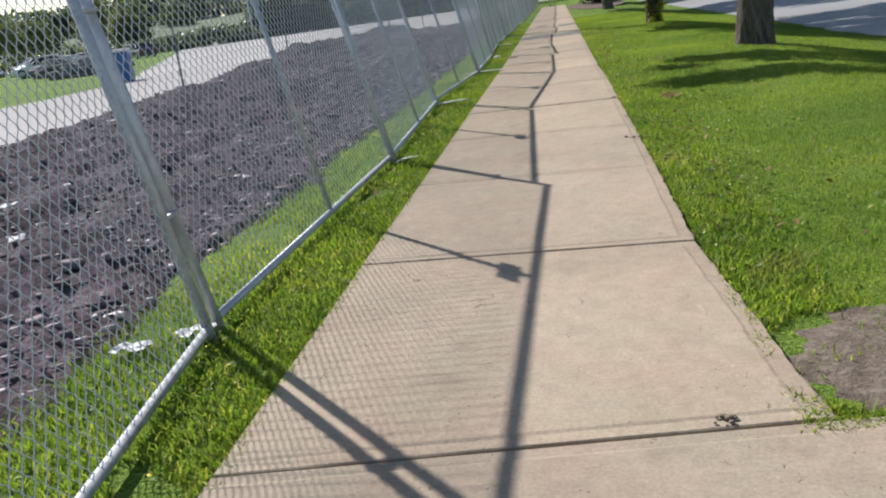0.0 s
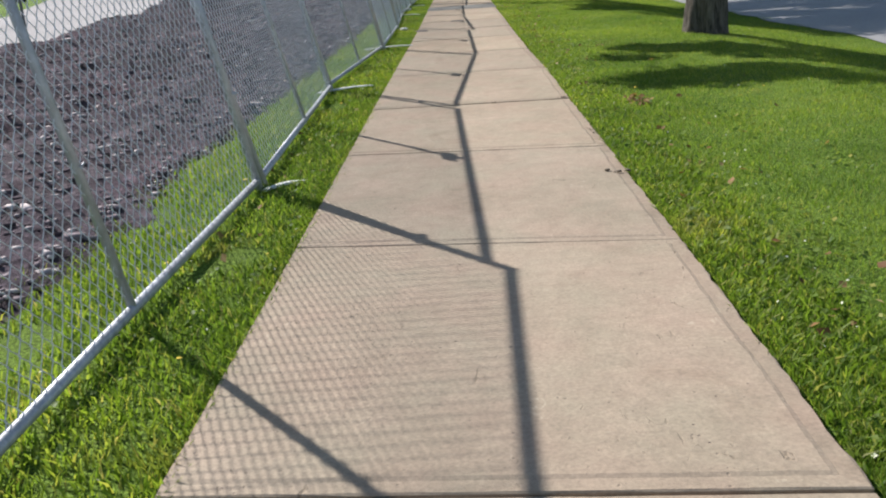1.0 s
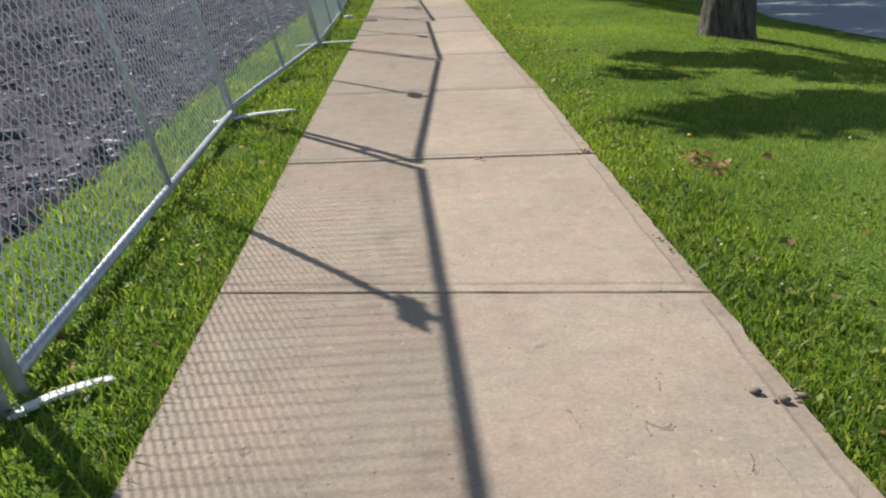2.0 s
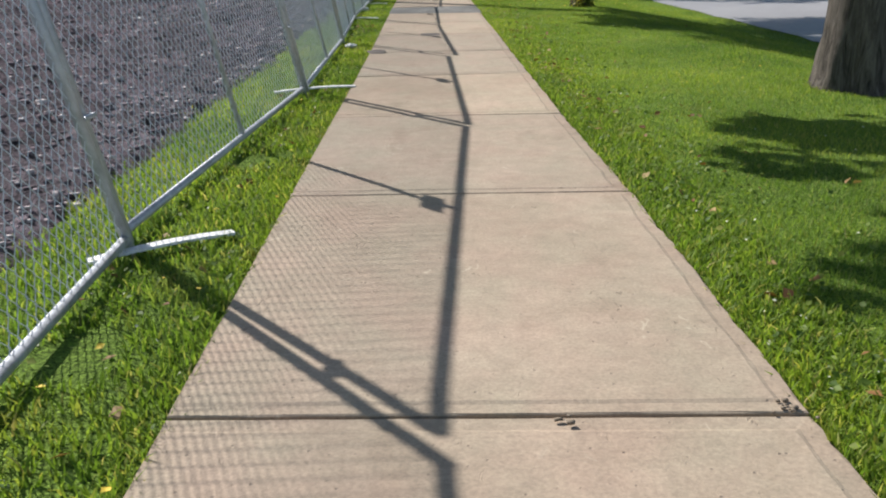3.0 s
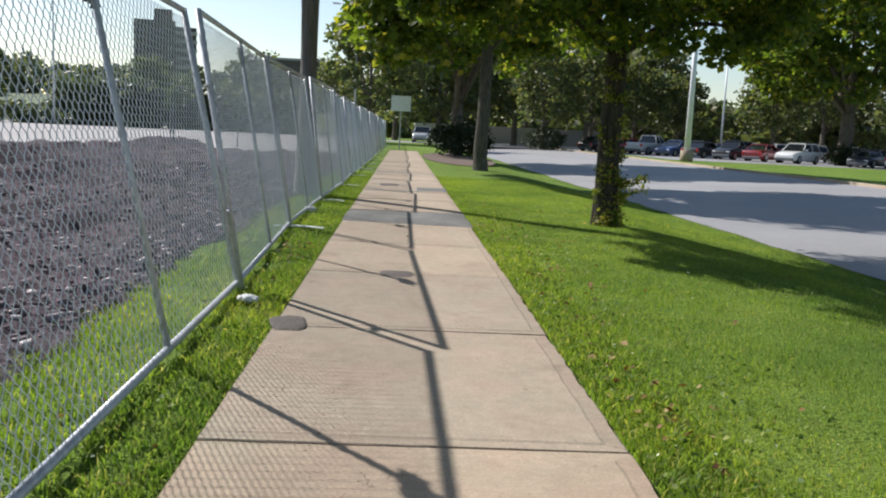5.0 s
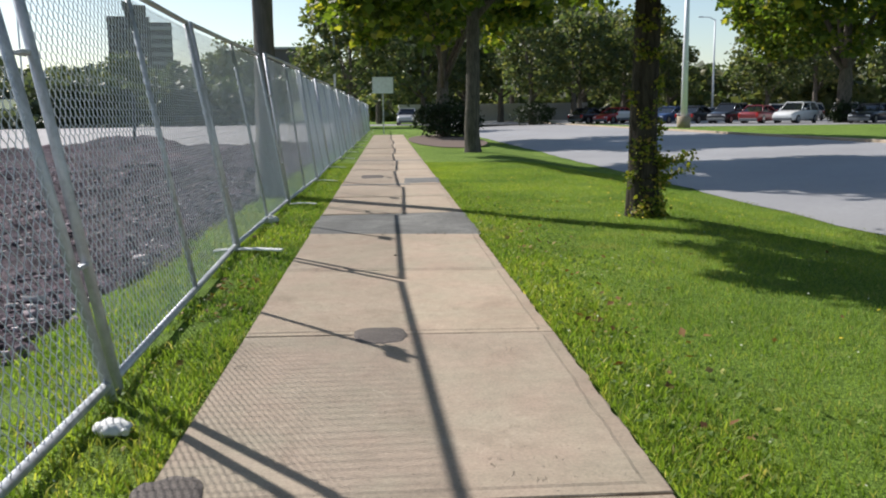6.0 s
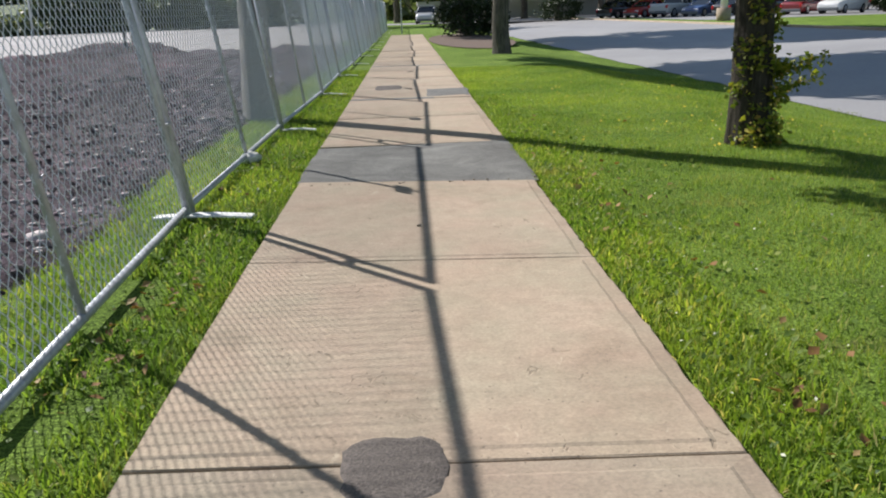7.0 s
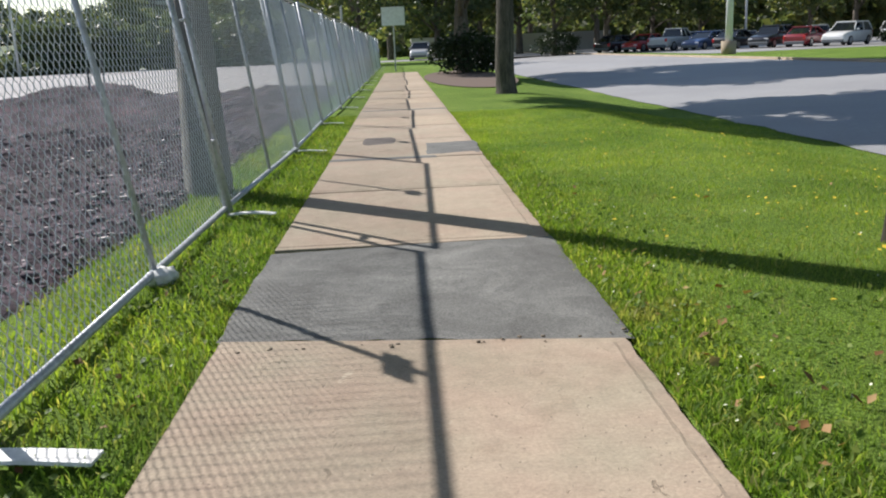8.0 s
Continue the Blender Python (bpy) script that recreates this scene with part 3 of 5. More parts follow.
# the listed boughs are unseen, added so that their shade bands cross the lawn
tree_a = tree(pose(3.11, 10.35, lay_of_land(3.05)), 0.25, 3.2, (6.2, 3.9, 3.6, 3.0, -0.75), 330, 80, 0.17, 11, "broad maple with dark furrowed trunk on the lawn",
              boughs=[(-3.75, 0.95, 3.5, 0.75), (-3.05, 0.75, 3.5, 0.75), (-4.8, -0.15, 4.4, 0.7), (-4.3, -0.35, 4.5, 0.75), (-2.4, 0.65, 3.9, 0.85), (-1.5, 0.5, 4.0, 0.85), (-2.55, -1.0, 4.8, 0.95)])
tree_b = tree(pose(2.60, 19.6, GROUND_Z), 0.145, 2.3, (4.9, 3.5, 3.6, 2.9, -0.86), 540, 180, 0.096, 23, "leafy maple with yellowing creeper on its trunk", M_BARK_DARK,
              boughs=[(-1.8, -1.0, 2.7, 0.8), (-2.15, -1.05, 2.8, 0.45), (2.4, -0.8, 3.3, 0.9), (3.2, 0.1, 3.5, 0.9), (-0.4, -2.0, 3.2, 0.9), (-0.2, -1.8, 2.5, 0.7), (1.2, -1.6, 2.5, 0.7)])
ivy(tree_b, 0.155, 5)
tree_c = tree(pose(2.36, 35.1, GROUND_Z), 0.20, 3.4, (8.0, 5.2, 3.9, 4.8, -0.85), 400, 120, 0.28, 31, "slim grey-barked tree standing on the lawn", M_BARK2, clump_size=0.85)
tree_e = tree(pose(36.5, 78.5, GROUND_Z), 0.62, 3.4, (11.5, 9.0, 9.0, 8.0, -0.82), 420, 75, 0.48, 47, "big dark spreading tree behind the parked cars", clump_size=1.5)
tree_d = tree(pose(2.7, 53.5, GROUND_Z), 0.34, 2.2, (8.8, 5.8, 6.2, 6.6, -0.66), 380, 100, 0.39, 41, "big dark tree at the end of the sidewalk", clump_size=1.15)

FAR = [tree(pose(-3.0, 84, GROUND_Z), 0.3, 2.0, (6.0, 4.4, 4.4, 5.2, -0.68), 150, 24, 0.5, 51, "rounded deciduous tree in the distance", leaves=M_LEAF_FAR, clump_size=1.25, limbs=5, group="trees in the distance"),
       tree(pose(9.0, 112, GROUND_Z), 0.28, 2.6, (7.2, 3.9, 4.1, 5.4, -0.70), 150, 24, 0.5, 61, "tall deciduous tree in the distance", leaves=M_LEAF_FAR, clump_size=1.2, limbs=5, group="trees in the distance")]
random.seed(4)
far_spots = [(-1, 112, 1.3), (4, 108, 1.2), (14, 118, 1.2), (19, 96, 0.9), (24, 122, 1.2), (30, 128, 1.1), (8, 128, 1.3), (36, 132, 1.2),
             (36.2, 92, 0.8), (55, 120, 1.3), (62, 112, 1.2), (70, 104, 1.3), (78, 96, 1.2), (29.5, 101, 0.75), (60, 132, 1.4), (72, 122, 1.5),
             (13.5, 92, 0.8), (24.5, 100, 0.85), (18, 136, 1.4), (30, 142, 1.5)]
for x, y, s in far_spots:
    m = pose(x, y, GROUND_Z, 0, 0, random.uniform(0, 360)) @ Matrix.Scale(s * random.uniform(0.9, 1.1), 4)
    c = copy_thing(random.choice(FAR), m)
    c.scale = m.to_scale()
for i in range(22):
    x = -290 + i * 12.6 + random.uniform(-3, 3)
    y = 150 + random.uniform(0, 60) - 0.12 * abs(x + 150)
    m = pose(x, y, GROUND_Z + 1.0, 0, 0, random.uniform(0, 360))
    c = copy_thing(random.choice(FAR), m)
    c.location.z = GROUND_Z
    c.scale = Vector((1, 1, 1)) * random.uniform(0.75, 1.1)
for i in range(16):
    m = pose(-75 - random.uniform(0, 14), 20 + i * 8.6, GROUND_Z, 0, 0, random.uniform(0, 360))
    c = copy_thing(random.choice(FAR), m)
    c.scale = Vector((1, 1, 1)) * random.uniform(0.5, 0.75)


def far_woods(name, a0, a1, d0, d1, top, count, material, seed, base=0.0, leaf=1.5, clump=2.4, label="dense green woods closing the horizon"):
    """Continuous low woods and hedges that close the horizon between two bearings."""
    rng = np.random.default_rng(seed)
    c, sz = [], []
    for k in range(count):
        a, d = rng.uniform(a0, a1), rng.uniform(d0, d1)
        h = top * (1 + 0.38 * noise.noise((a * 0.2, 3, seed)) + 0.15 * noise.noise((a * 0.8, 9, seed)))
        c.append((d * math.sin(radians(a)), d * math.cos(radians(a)), base + rng.uniform(0.3, h)))
        sz.append(clump * rng.uniform(0.67, 1.33))
    v, q = leaf_cloud(rng, c, sz, 44, leaf, 0.75)
    tagged(part(name, mesh_arrays(name, v, q), material), label, "woods", kind="stuff")


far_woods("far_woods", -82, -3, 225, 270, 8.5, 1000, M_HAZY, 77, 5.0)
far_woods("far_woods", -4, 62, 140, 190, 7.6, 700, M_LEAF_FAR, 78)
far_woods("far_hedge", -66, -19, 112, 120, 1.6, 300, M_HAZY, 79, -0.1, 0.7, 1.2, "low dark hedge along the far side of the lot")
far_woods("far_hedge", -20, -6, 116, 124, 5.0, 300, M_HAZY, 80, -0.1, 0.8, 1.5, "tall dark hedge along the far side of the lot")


def shrub(m, rx, ry, h, seed, label, n=110, mat=None):
    rng = np.random.default_rng(seed)
    t = thing("shrub", m, label, "shrub")
    c = crown_points(rng, n, 0, 0, h * 0.45, rx, ry, h * 0.55, -0.8)
    c = [(a, b, max(0.1, z)) for a, b, z in c]
    for k in range(5):
        a = k * 1.3
        part("stem", tubed([(0.1 * math.cos(a), 0.1 * math.sin(a), -0.05), (rx * 0.4 * math.cos(a), ry * 0.4 * math.sin(a), h * 0.6)], [0.03, 0.01], 6), M_BARK, t)
    v, q = leaf_cloud(rng, c, [0.35] * len(c), 40, 0.13, 0.9)
    part("foliage", mesh_arrays("foliage", v, q), mat or M_SHRUB, t)
    return t


shrub(pose(2.7, 51.6, GROUND_Z), 1.55, 1.4, 1.75, 3, "dark clipped evergreen shrub under the big tree")
shrub(pose(36.2, 77.0, GROUND_Z), 1.8, 1.6, 1.7, 4, "dark low hedge round a tree trunk by the parked cars")
shrub(pose(13.6, 91.5, GROUND_Z), 2.0, 1.6, 2.0, 5, "dark shrub on the verge by the parked cars")
tagged(part("mulch_bed", mesh_from("mulch_bed", [(2.3 + (1.5 + 0.3 * noise.noise((k, 0, 0))) * math.cos(k * 0.314), 46.5 + 8.5 * math.sin(k * 0.314), GROUND_Z + 0.02 + 0.004) for k in range(20)], [list(range(20))]), M_MULCH),
       "brown bark mulch bed round shrub and tree", "mulch bed", kind="structure")

# ---------------------------------------------------------------- fence of wire panels
FENCE_H, PANEL_L, PITCH = 1.80, 3.51, 3.61


def link_mesh(width, height, pitch=0.031, r=0.0021):
    """Woven wire of zigzag strands in the panel's plane (along y, up z), each strand a three-sided wire hooked into the next."""
    vs, qs = [], []
    n = int(width / pitch)
    rows = int(height / 0.036)
    dz = height / rows
    tri = [(r * math.cos(a), r * math.sin(a)) for a in (0, 2.094, 4.189)]
    for i in range(n + 1):
        y0 = i * width / n
        base = len(vs)
        for k in range(rows + 1):
            side = 1 if (k + i) % 2 else -1
            y = min(max(y0 + side * pitch * 0.53, 0.0), width)
            for a, b in tri:
                vs.append((0.002 * side + a, y + b, 0.045 + k * dz))
        for k in range(rows):
            for c in range(3):
                a0, a1 = base + k * 3 + c, base + k * 3 + (c + 1) % 3
                qs.append((a0, a1, a1 + 3, a0 + 3))
    return mesh_arrays("chain_link", np.array(vs), np.array(qs))


WIRE_MESH = link_mesh(PANEL_L, FENCE_H - 0.09)


fence = thing("temporary_fence", pose(0, 0, 0), "long galvanised temporary fence of leaning wire panels beside the sidewalk", "fence")


def fence_panel():
    t = new("fence_panel")
    t.parent = fence
    part("bottom_rail", tubed([(0, 0, 0.045), (0, PANEL_L, 0.045)], 0.019, 12), M_STEEL, t)
    part("top_rail", tubed([(0, 0, FENCE_H), (0, PANEL_L, FENCE_H)], 0.019, 12), M_STEEL, t)
    for y in (0.0, PANEL_L):
        part("post", tubed([(0, y, -0.03), (0, y, FENCE_H + 0.012)], 0.0215, 12), M_STEEL, t)
    part("middle_post", tubed([(0, PANEL_L / 2, 0.03), (0, PANEL_L / 2, FENCE_H)], 0.0165, 10), M_STEEL, t)
    part("chain_link", WIRE_MESH, M_WIRE, t)
    c = PANEL_L / 2
    bm = boxed(-0.012, -0.004, c - 0.12, c + 0.09, FENCE_H - 0.215, FENCE_H - 0.075, 0.003)
    tube(bm, [(-0.008, c - 0.03, FENCE_H - 0.23), (-0.01, c + 0.04, FENCE_H - 0.17), (-0.008, c + 0.10, FENCE_H - 0.13)], 0.007, 6)
    part("name_plate", bm, M_TAG, t, "dark rectangular maker's plate")
    for z in (0.55, 1.25):
        part("tie_wire", tubed([(0.022, c - 0.02, z), (0.022, c + 0.02, z + 0.01)], 0.004, 6), M_STEEL, t)
    return t


# foot places of the joints between panels, and how far each panel's head leans out
FEET = [-1.25, -1.25, -1.17, -1.285, -1.09, -1.13, -1.265, -1.26, -1.20, -1.24, -1.19, -1.22, -1.17, -1.22, -1.19, -1.24, -1.20, -1.26, -1.22, -1.28, -1.25, -1.30, -1.36]
NEAR_END = {0: -0.82, 3: -1.32}
HEADS = [0.30, 0.33, 0.40, 0.38, 0.37, 0.30, 0.29, 0.22, 0.28, 0.24, 0.29, 0.24, 0.28, 0.22, 0.25, 0.26, 0.22, 0.25, 0.22, 0.24, 0.2, 0.18]
FENCE_Z = GROUND_Z + 0.02
first_panel = fence_panel()
for i, (a, b, lean) in enumerate(zip(FEET, FEET[1:], HEADS)):
    a = NEAR_END.get(i, a)
    y0 = -3.93 + PITCH * i + 0.05
    yaw = math.degrees(math.atan2(a - b, PITCH))
    tilt = -math.degrees(math.asin(lean / FENCE_H))
    m = pose(a, y0, FENCE_Z, 0, tilt, yaw)
    if i == 0:
        first_panel.matrix_basis = m
    else:
        copy_thing(first_panel, m)
copy_thing(first_panel, pose(-1.36, -3.93 + PITCH * 22 + 0.05, FENCE_Z, 0, -4, 38))


def foot_mesh(length, width):
    """A flat steel foot, slightly bowed."""
    bm, n = bmesh.new(), 8
    rings = []
    for k in range(n + 1):
        x = length * (k / n - 0.5)
        z = 0.012 * math.sin(math.pi * k / n) + 0.003 * noise.noise((k, length * 9, 2))
        w = width / 2 * (1 + 0.05 * noise.noise((k * 1.3, 4, length * 5)))
        rings.append([bm.verts.new(p) for p in ((x, -w, z), (x, w, z), (x, w * 0.93, z + 0.010), (x, -w * 0.93, z + 0.010))])
    for a, b in zip(rings, rings[1:]):
        for c in range(4):
            bm.faces.new((a[c], a[(c + 1) % 4], b[(c + 1) % 4], b[c]))
    bm.faces.new(rings[0][::-1])
    bm.faces.new(rings[-1])
    me = bpy.data.meshes.new("fence_foot")
    bm.to_mesh(me)
    bm.free()
    return me


def clamp_mesh():
    bm = boxed(-0.012, 0.026, -0.052, 0.052, -0.008, 0.008, 0.003)
    tube(bm, [(-0.02, 0, 0), (0.034, 0, 0)], 0.004, 8)
    me = bpy.data.meshes.new("clamp")
    bm.to_mesh(me)
    bm.free()
    return me


clamp_me = clamp_mesh()
# feet that stand apart from the rest: middle x, middle y, length, width, turn, height over the ground
FOOT_AT = {2: (-1.05, 3.31, 0.26, 0.035, 40, 0.010), 3: (-1.155, 6.86, 0.56, 0.055, 33, 0.022), 4: (-1.03, 10.60, 0.66, 0.06, 21, 0.03), 6: (-1.16, 17.60, 0.54, 0.085, -5, 0.03), 7: (-1.07, 21.17, 0.32, 0.06, -8, 0.028)}
for i in range(1, 22):
    y = -3.93 + PITCH * i
    if i not in (1, 5):
        fx, fy, fl, fw, ft, fz = FOOT_AT.get(i, (FEET[i] + 0.08, y - 0.05, 0.5, 0.055, random.uniform(-9, 18), 0.022))
        part("fence_foot", foot_mesh(fl, fw), M_WHITE, fence, "flat whitish steel foot").matrix_basis = pose(fx, fy, FENCE_Z - 0.02 + fz, 0, 0, ft)
    for z in (0.5, 1.3):
        lean = 0.5 * (HEADS[i - 1] + HEADS[i])
        part("clamp", clamp_me, M_STEEL, fence, "bolted steel clamp").matrix_basis = pose(FEET[i] - lean * z / FENCE_H, y, FENCE_Z + z, 0, -math.degrees(lean / FENCE_H), 0)


# ---------------------------------------------------------------- sidewalk
# each joint: left y, right y, left x, right x
JOINTS = [(-5.15, -5.1, -0.81, 0.80), (-3.35, -3.3, -0.81, 2.2), (-1.46, -1.34, -0.81, 0.85), (0.42, 0.32, -0.80, 0.745), (2.17, 1.98, -0.79, 0.76), (3.92, 3.74, -0.785, 0.765), (5.57, 5.51, -0.785, 0.765), (7.52, 7.46, -0.775, 0.775),
          (9.42, 9.36, -0.765, 0.745), (11.29, 11.28, -0.755, 0.745), (13.03, 13.03, -0.75, 0.745), (14.88, 14.83, -0.75, 0.75), (16.66, 16.55, -0.76, 0.745), (18.52, 18.32, -0.755, 0.745)]
AFTER = [(y, y, -0.765, 0.765) for y in (20.03, 21.95, 23.9, 25.7, 27.5, 29.2, 30.8)] + [(32.6 + 1.8 * k, 32.6 + 1.8 * k, -0.765, 0.765) for k in range(14)]


def slab_mesh(name, near, far, seed, margin=0.062):
    """One cast slab between two joints: worn rounded border, a smooth tooled margin, a fine tooled line, and the field."""
    rnd = random.Random(seed)
    (y0l, y0r, x0l, x0r), (y1l, y1r, x1l, x1r) = near, far
    w, l = x0r - x0l, y1l - y0l

    def at(u, v, z):
        """u, v: metres from the left and the near border."""
        s, t = u / w, v / l
        x = (x0l + (x0r - x0l) * s) * (1 - t) + (x1l + (x1r - x1l) * s) * t
        y = (y0l + (y0r - y0l) * s) * (1 - t) + (y1l + (y1r - y1l) * s) * t
        return (x, y, z)

    def ring(inset, z, jitter, rise=0.0):
        n, m, g = 30, 14, 0.005
        i0, pts = inset + g, []
        for k in range(n):
            pts.append((g + 0.12 * inset + 0.3 * jitter * rnd.uniform(-1, 1), i0 + (l - 2 * i0) * k / n))
        for k in range(m):
            pts.append((g + 0.12 * inset + (w - i0 - g - 0.12 * inset) * k / m, l - i0 + jitter * 0.4 * rnd.uniform(-1, 1)))
        for k in range(n):
            worn = 0.008 * noise.noise((seed * 3.1, k * 0.3, 1)) + (0.005 * noise.noise((seed, k * 1.7, 8)) if inset < 0.02 else 0.0)
            pts.append((w - i0 + worn + jitter * rnd.uniform(-1, 1), l - i0 - (l - 2 * i0) * k / n))
        for k in range(m):
            pts.append((w - i0 - (w - i0 - g - 0.12 * inset) * k / m, i0 + jitter * 0.4 * rnd.uniform(-1, 1)))
        return [at(u, v, z + rise * rnd.uniform(-1, 1)) for u, v in pts]
    loops = [ring(0.0, -0.10, 0.0), ring(0.0, -0.0065, 0.005), ring(0.004, -0.003, 0.004), ring(margin - 0.012, -0.0036, 0.002), ring(margin, -0.0040, 0.002), ring(margin + 0.014, 0.0, 0.0025)]
    verts, faces, n = [], [], len(loops[0])
    for lp in loops:
        verts += lp
    for i in range(len(loops) - 1):
        for k in range(n):
            faces.append((i * n + k, i * n + (k + 1) % n, (i + 1) * n + (k + 1) % n, (i + 1) * n + k))
    faces.append(tuple((len(loops) - 1) * n + k for k in range(n)))
    me = mesh_from(name, verts, faces)
    bm = bmesh.new()
    bm.from_mesh(me)
    bmesh.ops.recalc_face_normals(bm, faces=bm.faces)
    bm.faces.ensure_lookup_table()
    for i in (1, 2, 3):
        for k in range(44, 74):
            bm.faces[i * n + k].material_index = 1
    bm.to_mesh(me)
    bm.free()
    return me


def build_sidewalk():
    walk_base = thing("sidewalk", pose(0, 0, 0), "straight sidewalk of tan cast concrete slabs", "sidewalk", kind="structure")
    part("bed", boxed(L_WALK + 0.03, R_WALK - 0.04, -5, 56, -0.16, -0.06), M_BED, walk_base, "dark earth in the joints")
    rnd = random.Random(8)
    def lay(near, far, seed):
        ob = part("slab", slab_mesh("slab", near, far, seed, rnd.uniform(0.045, 0.066)), M_CONC, walk_base)
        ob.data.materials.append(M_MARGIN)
        mid = (near[0] + far[0]) / 2
        ob.matrix_world = pose(0, mid, rnd.uniform(-0.003, 0.003), rnd.uniform(-0.13, 0.13), rnd.uniform(-0.13, 0.13), 0) @ pose(0, -mid, 0)
    for k, (a, b) in enumerate(zip(JOINTS, JOINTS[1:])):
        if k == 1:
            b = (b[0], -1.262, b[2], 2.2)
        lay(a, b, k)
    for k, (a, b) in enumerate(zip(AFTER, AFTER[1:])):
        lay(a, b, 50 + k)
    # asphalt infills: one whole slab, half a slab, and two filled joints
    def infill(name, x0, x1, y0, y1, skew, rough, seed, label, near_skew=0.0):
        n, m, verts = 26, 8, []
        for j in range(m + 1):
            y = y0 + (y1 - y0) * j / m
            for i in range(n):
                x = x0 + (x1 - x0) * i / (n - 1)
                rim = j in (0, m) or i in (0, n - 1)
                yy = y - (near_skew * x / 0.76 if j == 0 else 0) + (rough * noise.noise((x * 9, y, seed)) + 0.6 * rough * noise.noise((x * 30, y, seed)) if j in (0, m) else 0) + (skew * x / 0.76 if j == m else 0)
                xx = x + (0.8 * rough * noise.noise((x, y * 9, seed)) if i in (0, n - 1) else 0)
                verts.append((xx, yy, (-0.004 if rim else 0.005) + 0.006 * noise.noise((x * 2.2, y * 2.2, 3)) + 0.0025 * noise.noise((x * 13, y * 13, 3))))
        faces = [(j * n + i, j * n + i + 1, (j + 1) * n + i + 1, (j + 1) * n + i) for j in range(m) for i in range(n - 1)]
        part(name, mesh_from(name, verts, faces, True), M_PATCH, walk_base, label)
    infill("asphalt_infill", -0.775, 0.775, 18.42, 20.02, 0.07, 0.03, 1, "dark grey asphalt replacing one slab", 0.10)
    infill("asphalt_infill", 0.20, 0.765, 24.0, 25.25, 0.0, 0.05, 2, "dark asphalt over half a slab")
    infill("filled_joint", -0.765, 0.3, 23.84, 23.98, 0.0, 0.02, 3, "joint filled with black asphalt")
    infill("filled_joint", -0.765, 0.765, 30.72, 30.86, 0.0, 0.02, 4, "joint filled with black asphalt")


def blot(name, m, rx, ry, h, seed, label, category, material):
    """A low dome-like patch with a ragged outline."""
    n, verts, faces = 28, [], []
    for r, z in ((1.0, -0.004), (0.96, 0.35), (0.8, 0.8), (0.45, 1.0)):
        for k in range(n):
            a = 2 * math.pi * k / n
            q = 1 + 0.20 * noise.noise((math.cos(a) * 1.4 + seed, math.sin(a) * 1.4, seed)) + 0.07 * noise.noise((math.cos(a) * 6, math.sin(a) * 6, seed))
            sq = max(abs(math.cos(a)), abs(math.sin(a))) ** -0.6
            verts.append((rx * r * q * sq * math.cos(a), ry * r * q * sq * math.sin(a), h * z * (1 + 0.25 * noise.noise((a, r * 3, seed)))))
    for j in range(3):
        for k in range(n):
            faces.append((j * n + k, j * n + (k + 1) % n, (j + 1) * n + (k + 1) % n, (j + 1) * n + k))
    faces.append(tuple(3 * n + k for k in range(n)))
    ob = part(name, mesh_from(name, verts, faces, True), material)
    ob.matrix_world = m
    return tagged(ob, label, category)


build_sidewalk()
blot("asphalt_patch", pose(-0.10, 14.84, 0.002, 0, 0, -4), 0.125, 0.15, 0.006, 2, "small dark asphalt patch over a slab joint", "asphalt patch", M_BLOT)
blot("asphalt_patch", pose(-0.675, 13.08, 0.002, 0, 0, 10), 0.10, 0.17, 0.009, 7, "small dark asphalt patch at the slab border", "asphalt patch", M_BLOT)
blot("asphalt_patch", pose(-0.32, 25.6, 0.001), 0.20, 0.40, 0.003, 12, "thin dark asphalt patch on a slab", "asphalt patch", M_BLOT)

# ---------------------------------------------------------------- poles and sign
def utility_pole():
    t = thing("utility_pole", pose(-1.62, 22.4, GROUND_Z), "thick weathered grey utility pole behind the fence", "utility pole")
    part("shaft", tubed([(0, 0, -0.2), (0, 0, 0.05), (0, 0, 4), (0.02, 0, 10.5)], [0.20, 0.195, 0.175, 0.14], 22), M_POLE, t)
    part("crossarm", boxed(-1.1, 1.1, -0.06, 0.06, 9.6, 9.75, 0.01), M_POLE, t)
    return t


def light_pole(m, h, r, label, base=True):
    t = thing("light_pole", m, label, "light pole")
    part("shaft", tubed([(0, 0, 0.0), (0, 0, h * 0.5), (0, 0, h)], [r, r * 0.8, r * 0.55], 12), M_LIGHT_POLE, t)
    part("arm", tubed([(0, 0, h - 0.1), (-0.7, 0, h + 0.25), (-1.5, 0, h + 0.3)], r * 0.4, 8), M_LIGHT_POLE, t)
    part("lantern", boxed(-2.1, -1.45, -0.13, 0.13, h + 0.22, h + 0.36, 0.05), M_LIGHT_POLE, t)
    if base:
        part("footing", tubed([(0, 0, -0.1), (0, 0, 0.75)], 0.42, 16), M_CONC, t, "round concrete footing")
    return t


utility_pole()
light_pole(pose(18.8, 65.1, GROUND_Z), 10.0, 0.22, "tall galvanised light pole on a concrete footing")
light_pole(pose(-4.2, 82, GROUND_Z), 11, 0.11, "tall thin grey light pole in the distance", False)
light_pole(pose(-3.2, 88, GROUND_Z), 11, 0.11, "tall thin grey light pole in the distance", False)
light_pole(pose(-38, 105, GROUND_Z), 14, 0.13, "tall thin grey light pole in the distance", False)
light_pole(pose(40, 116, GROUND_Z), 12, 0.14, "tall thin grey light pole in the distance", False)


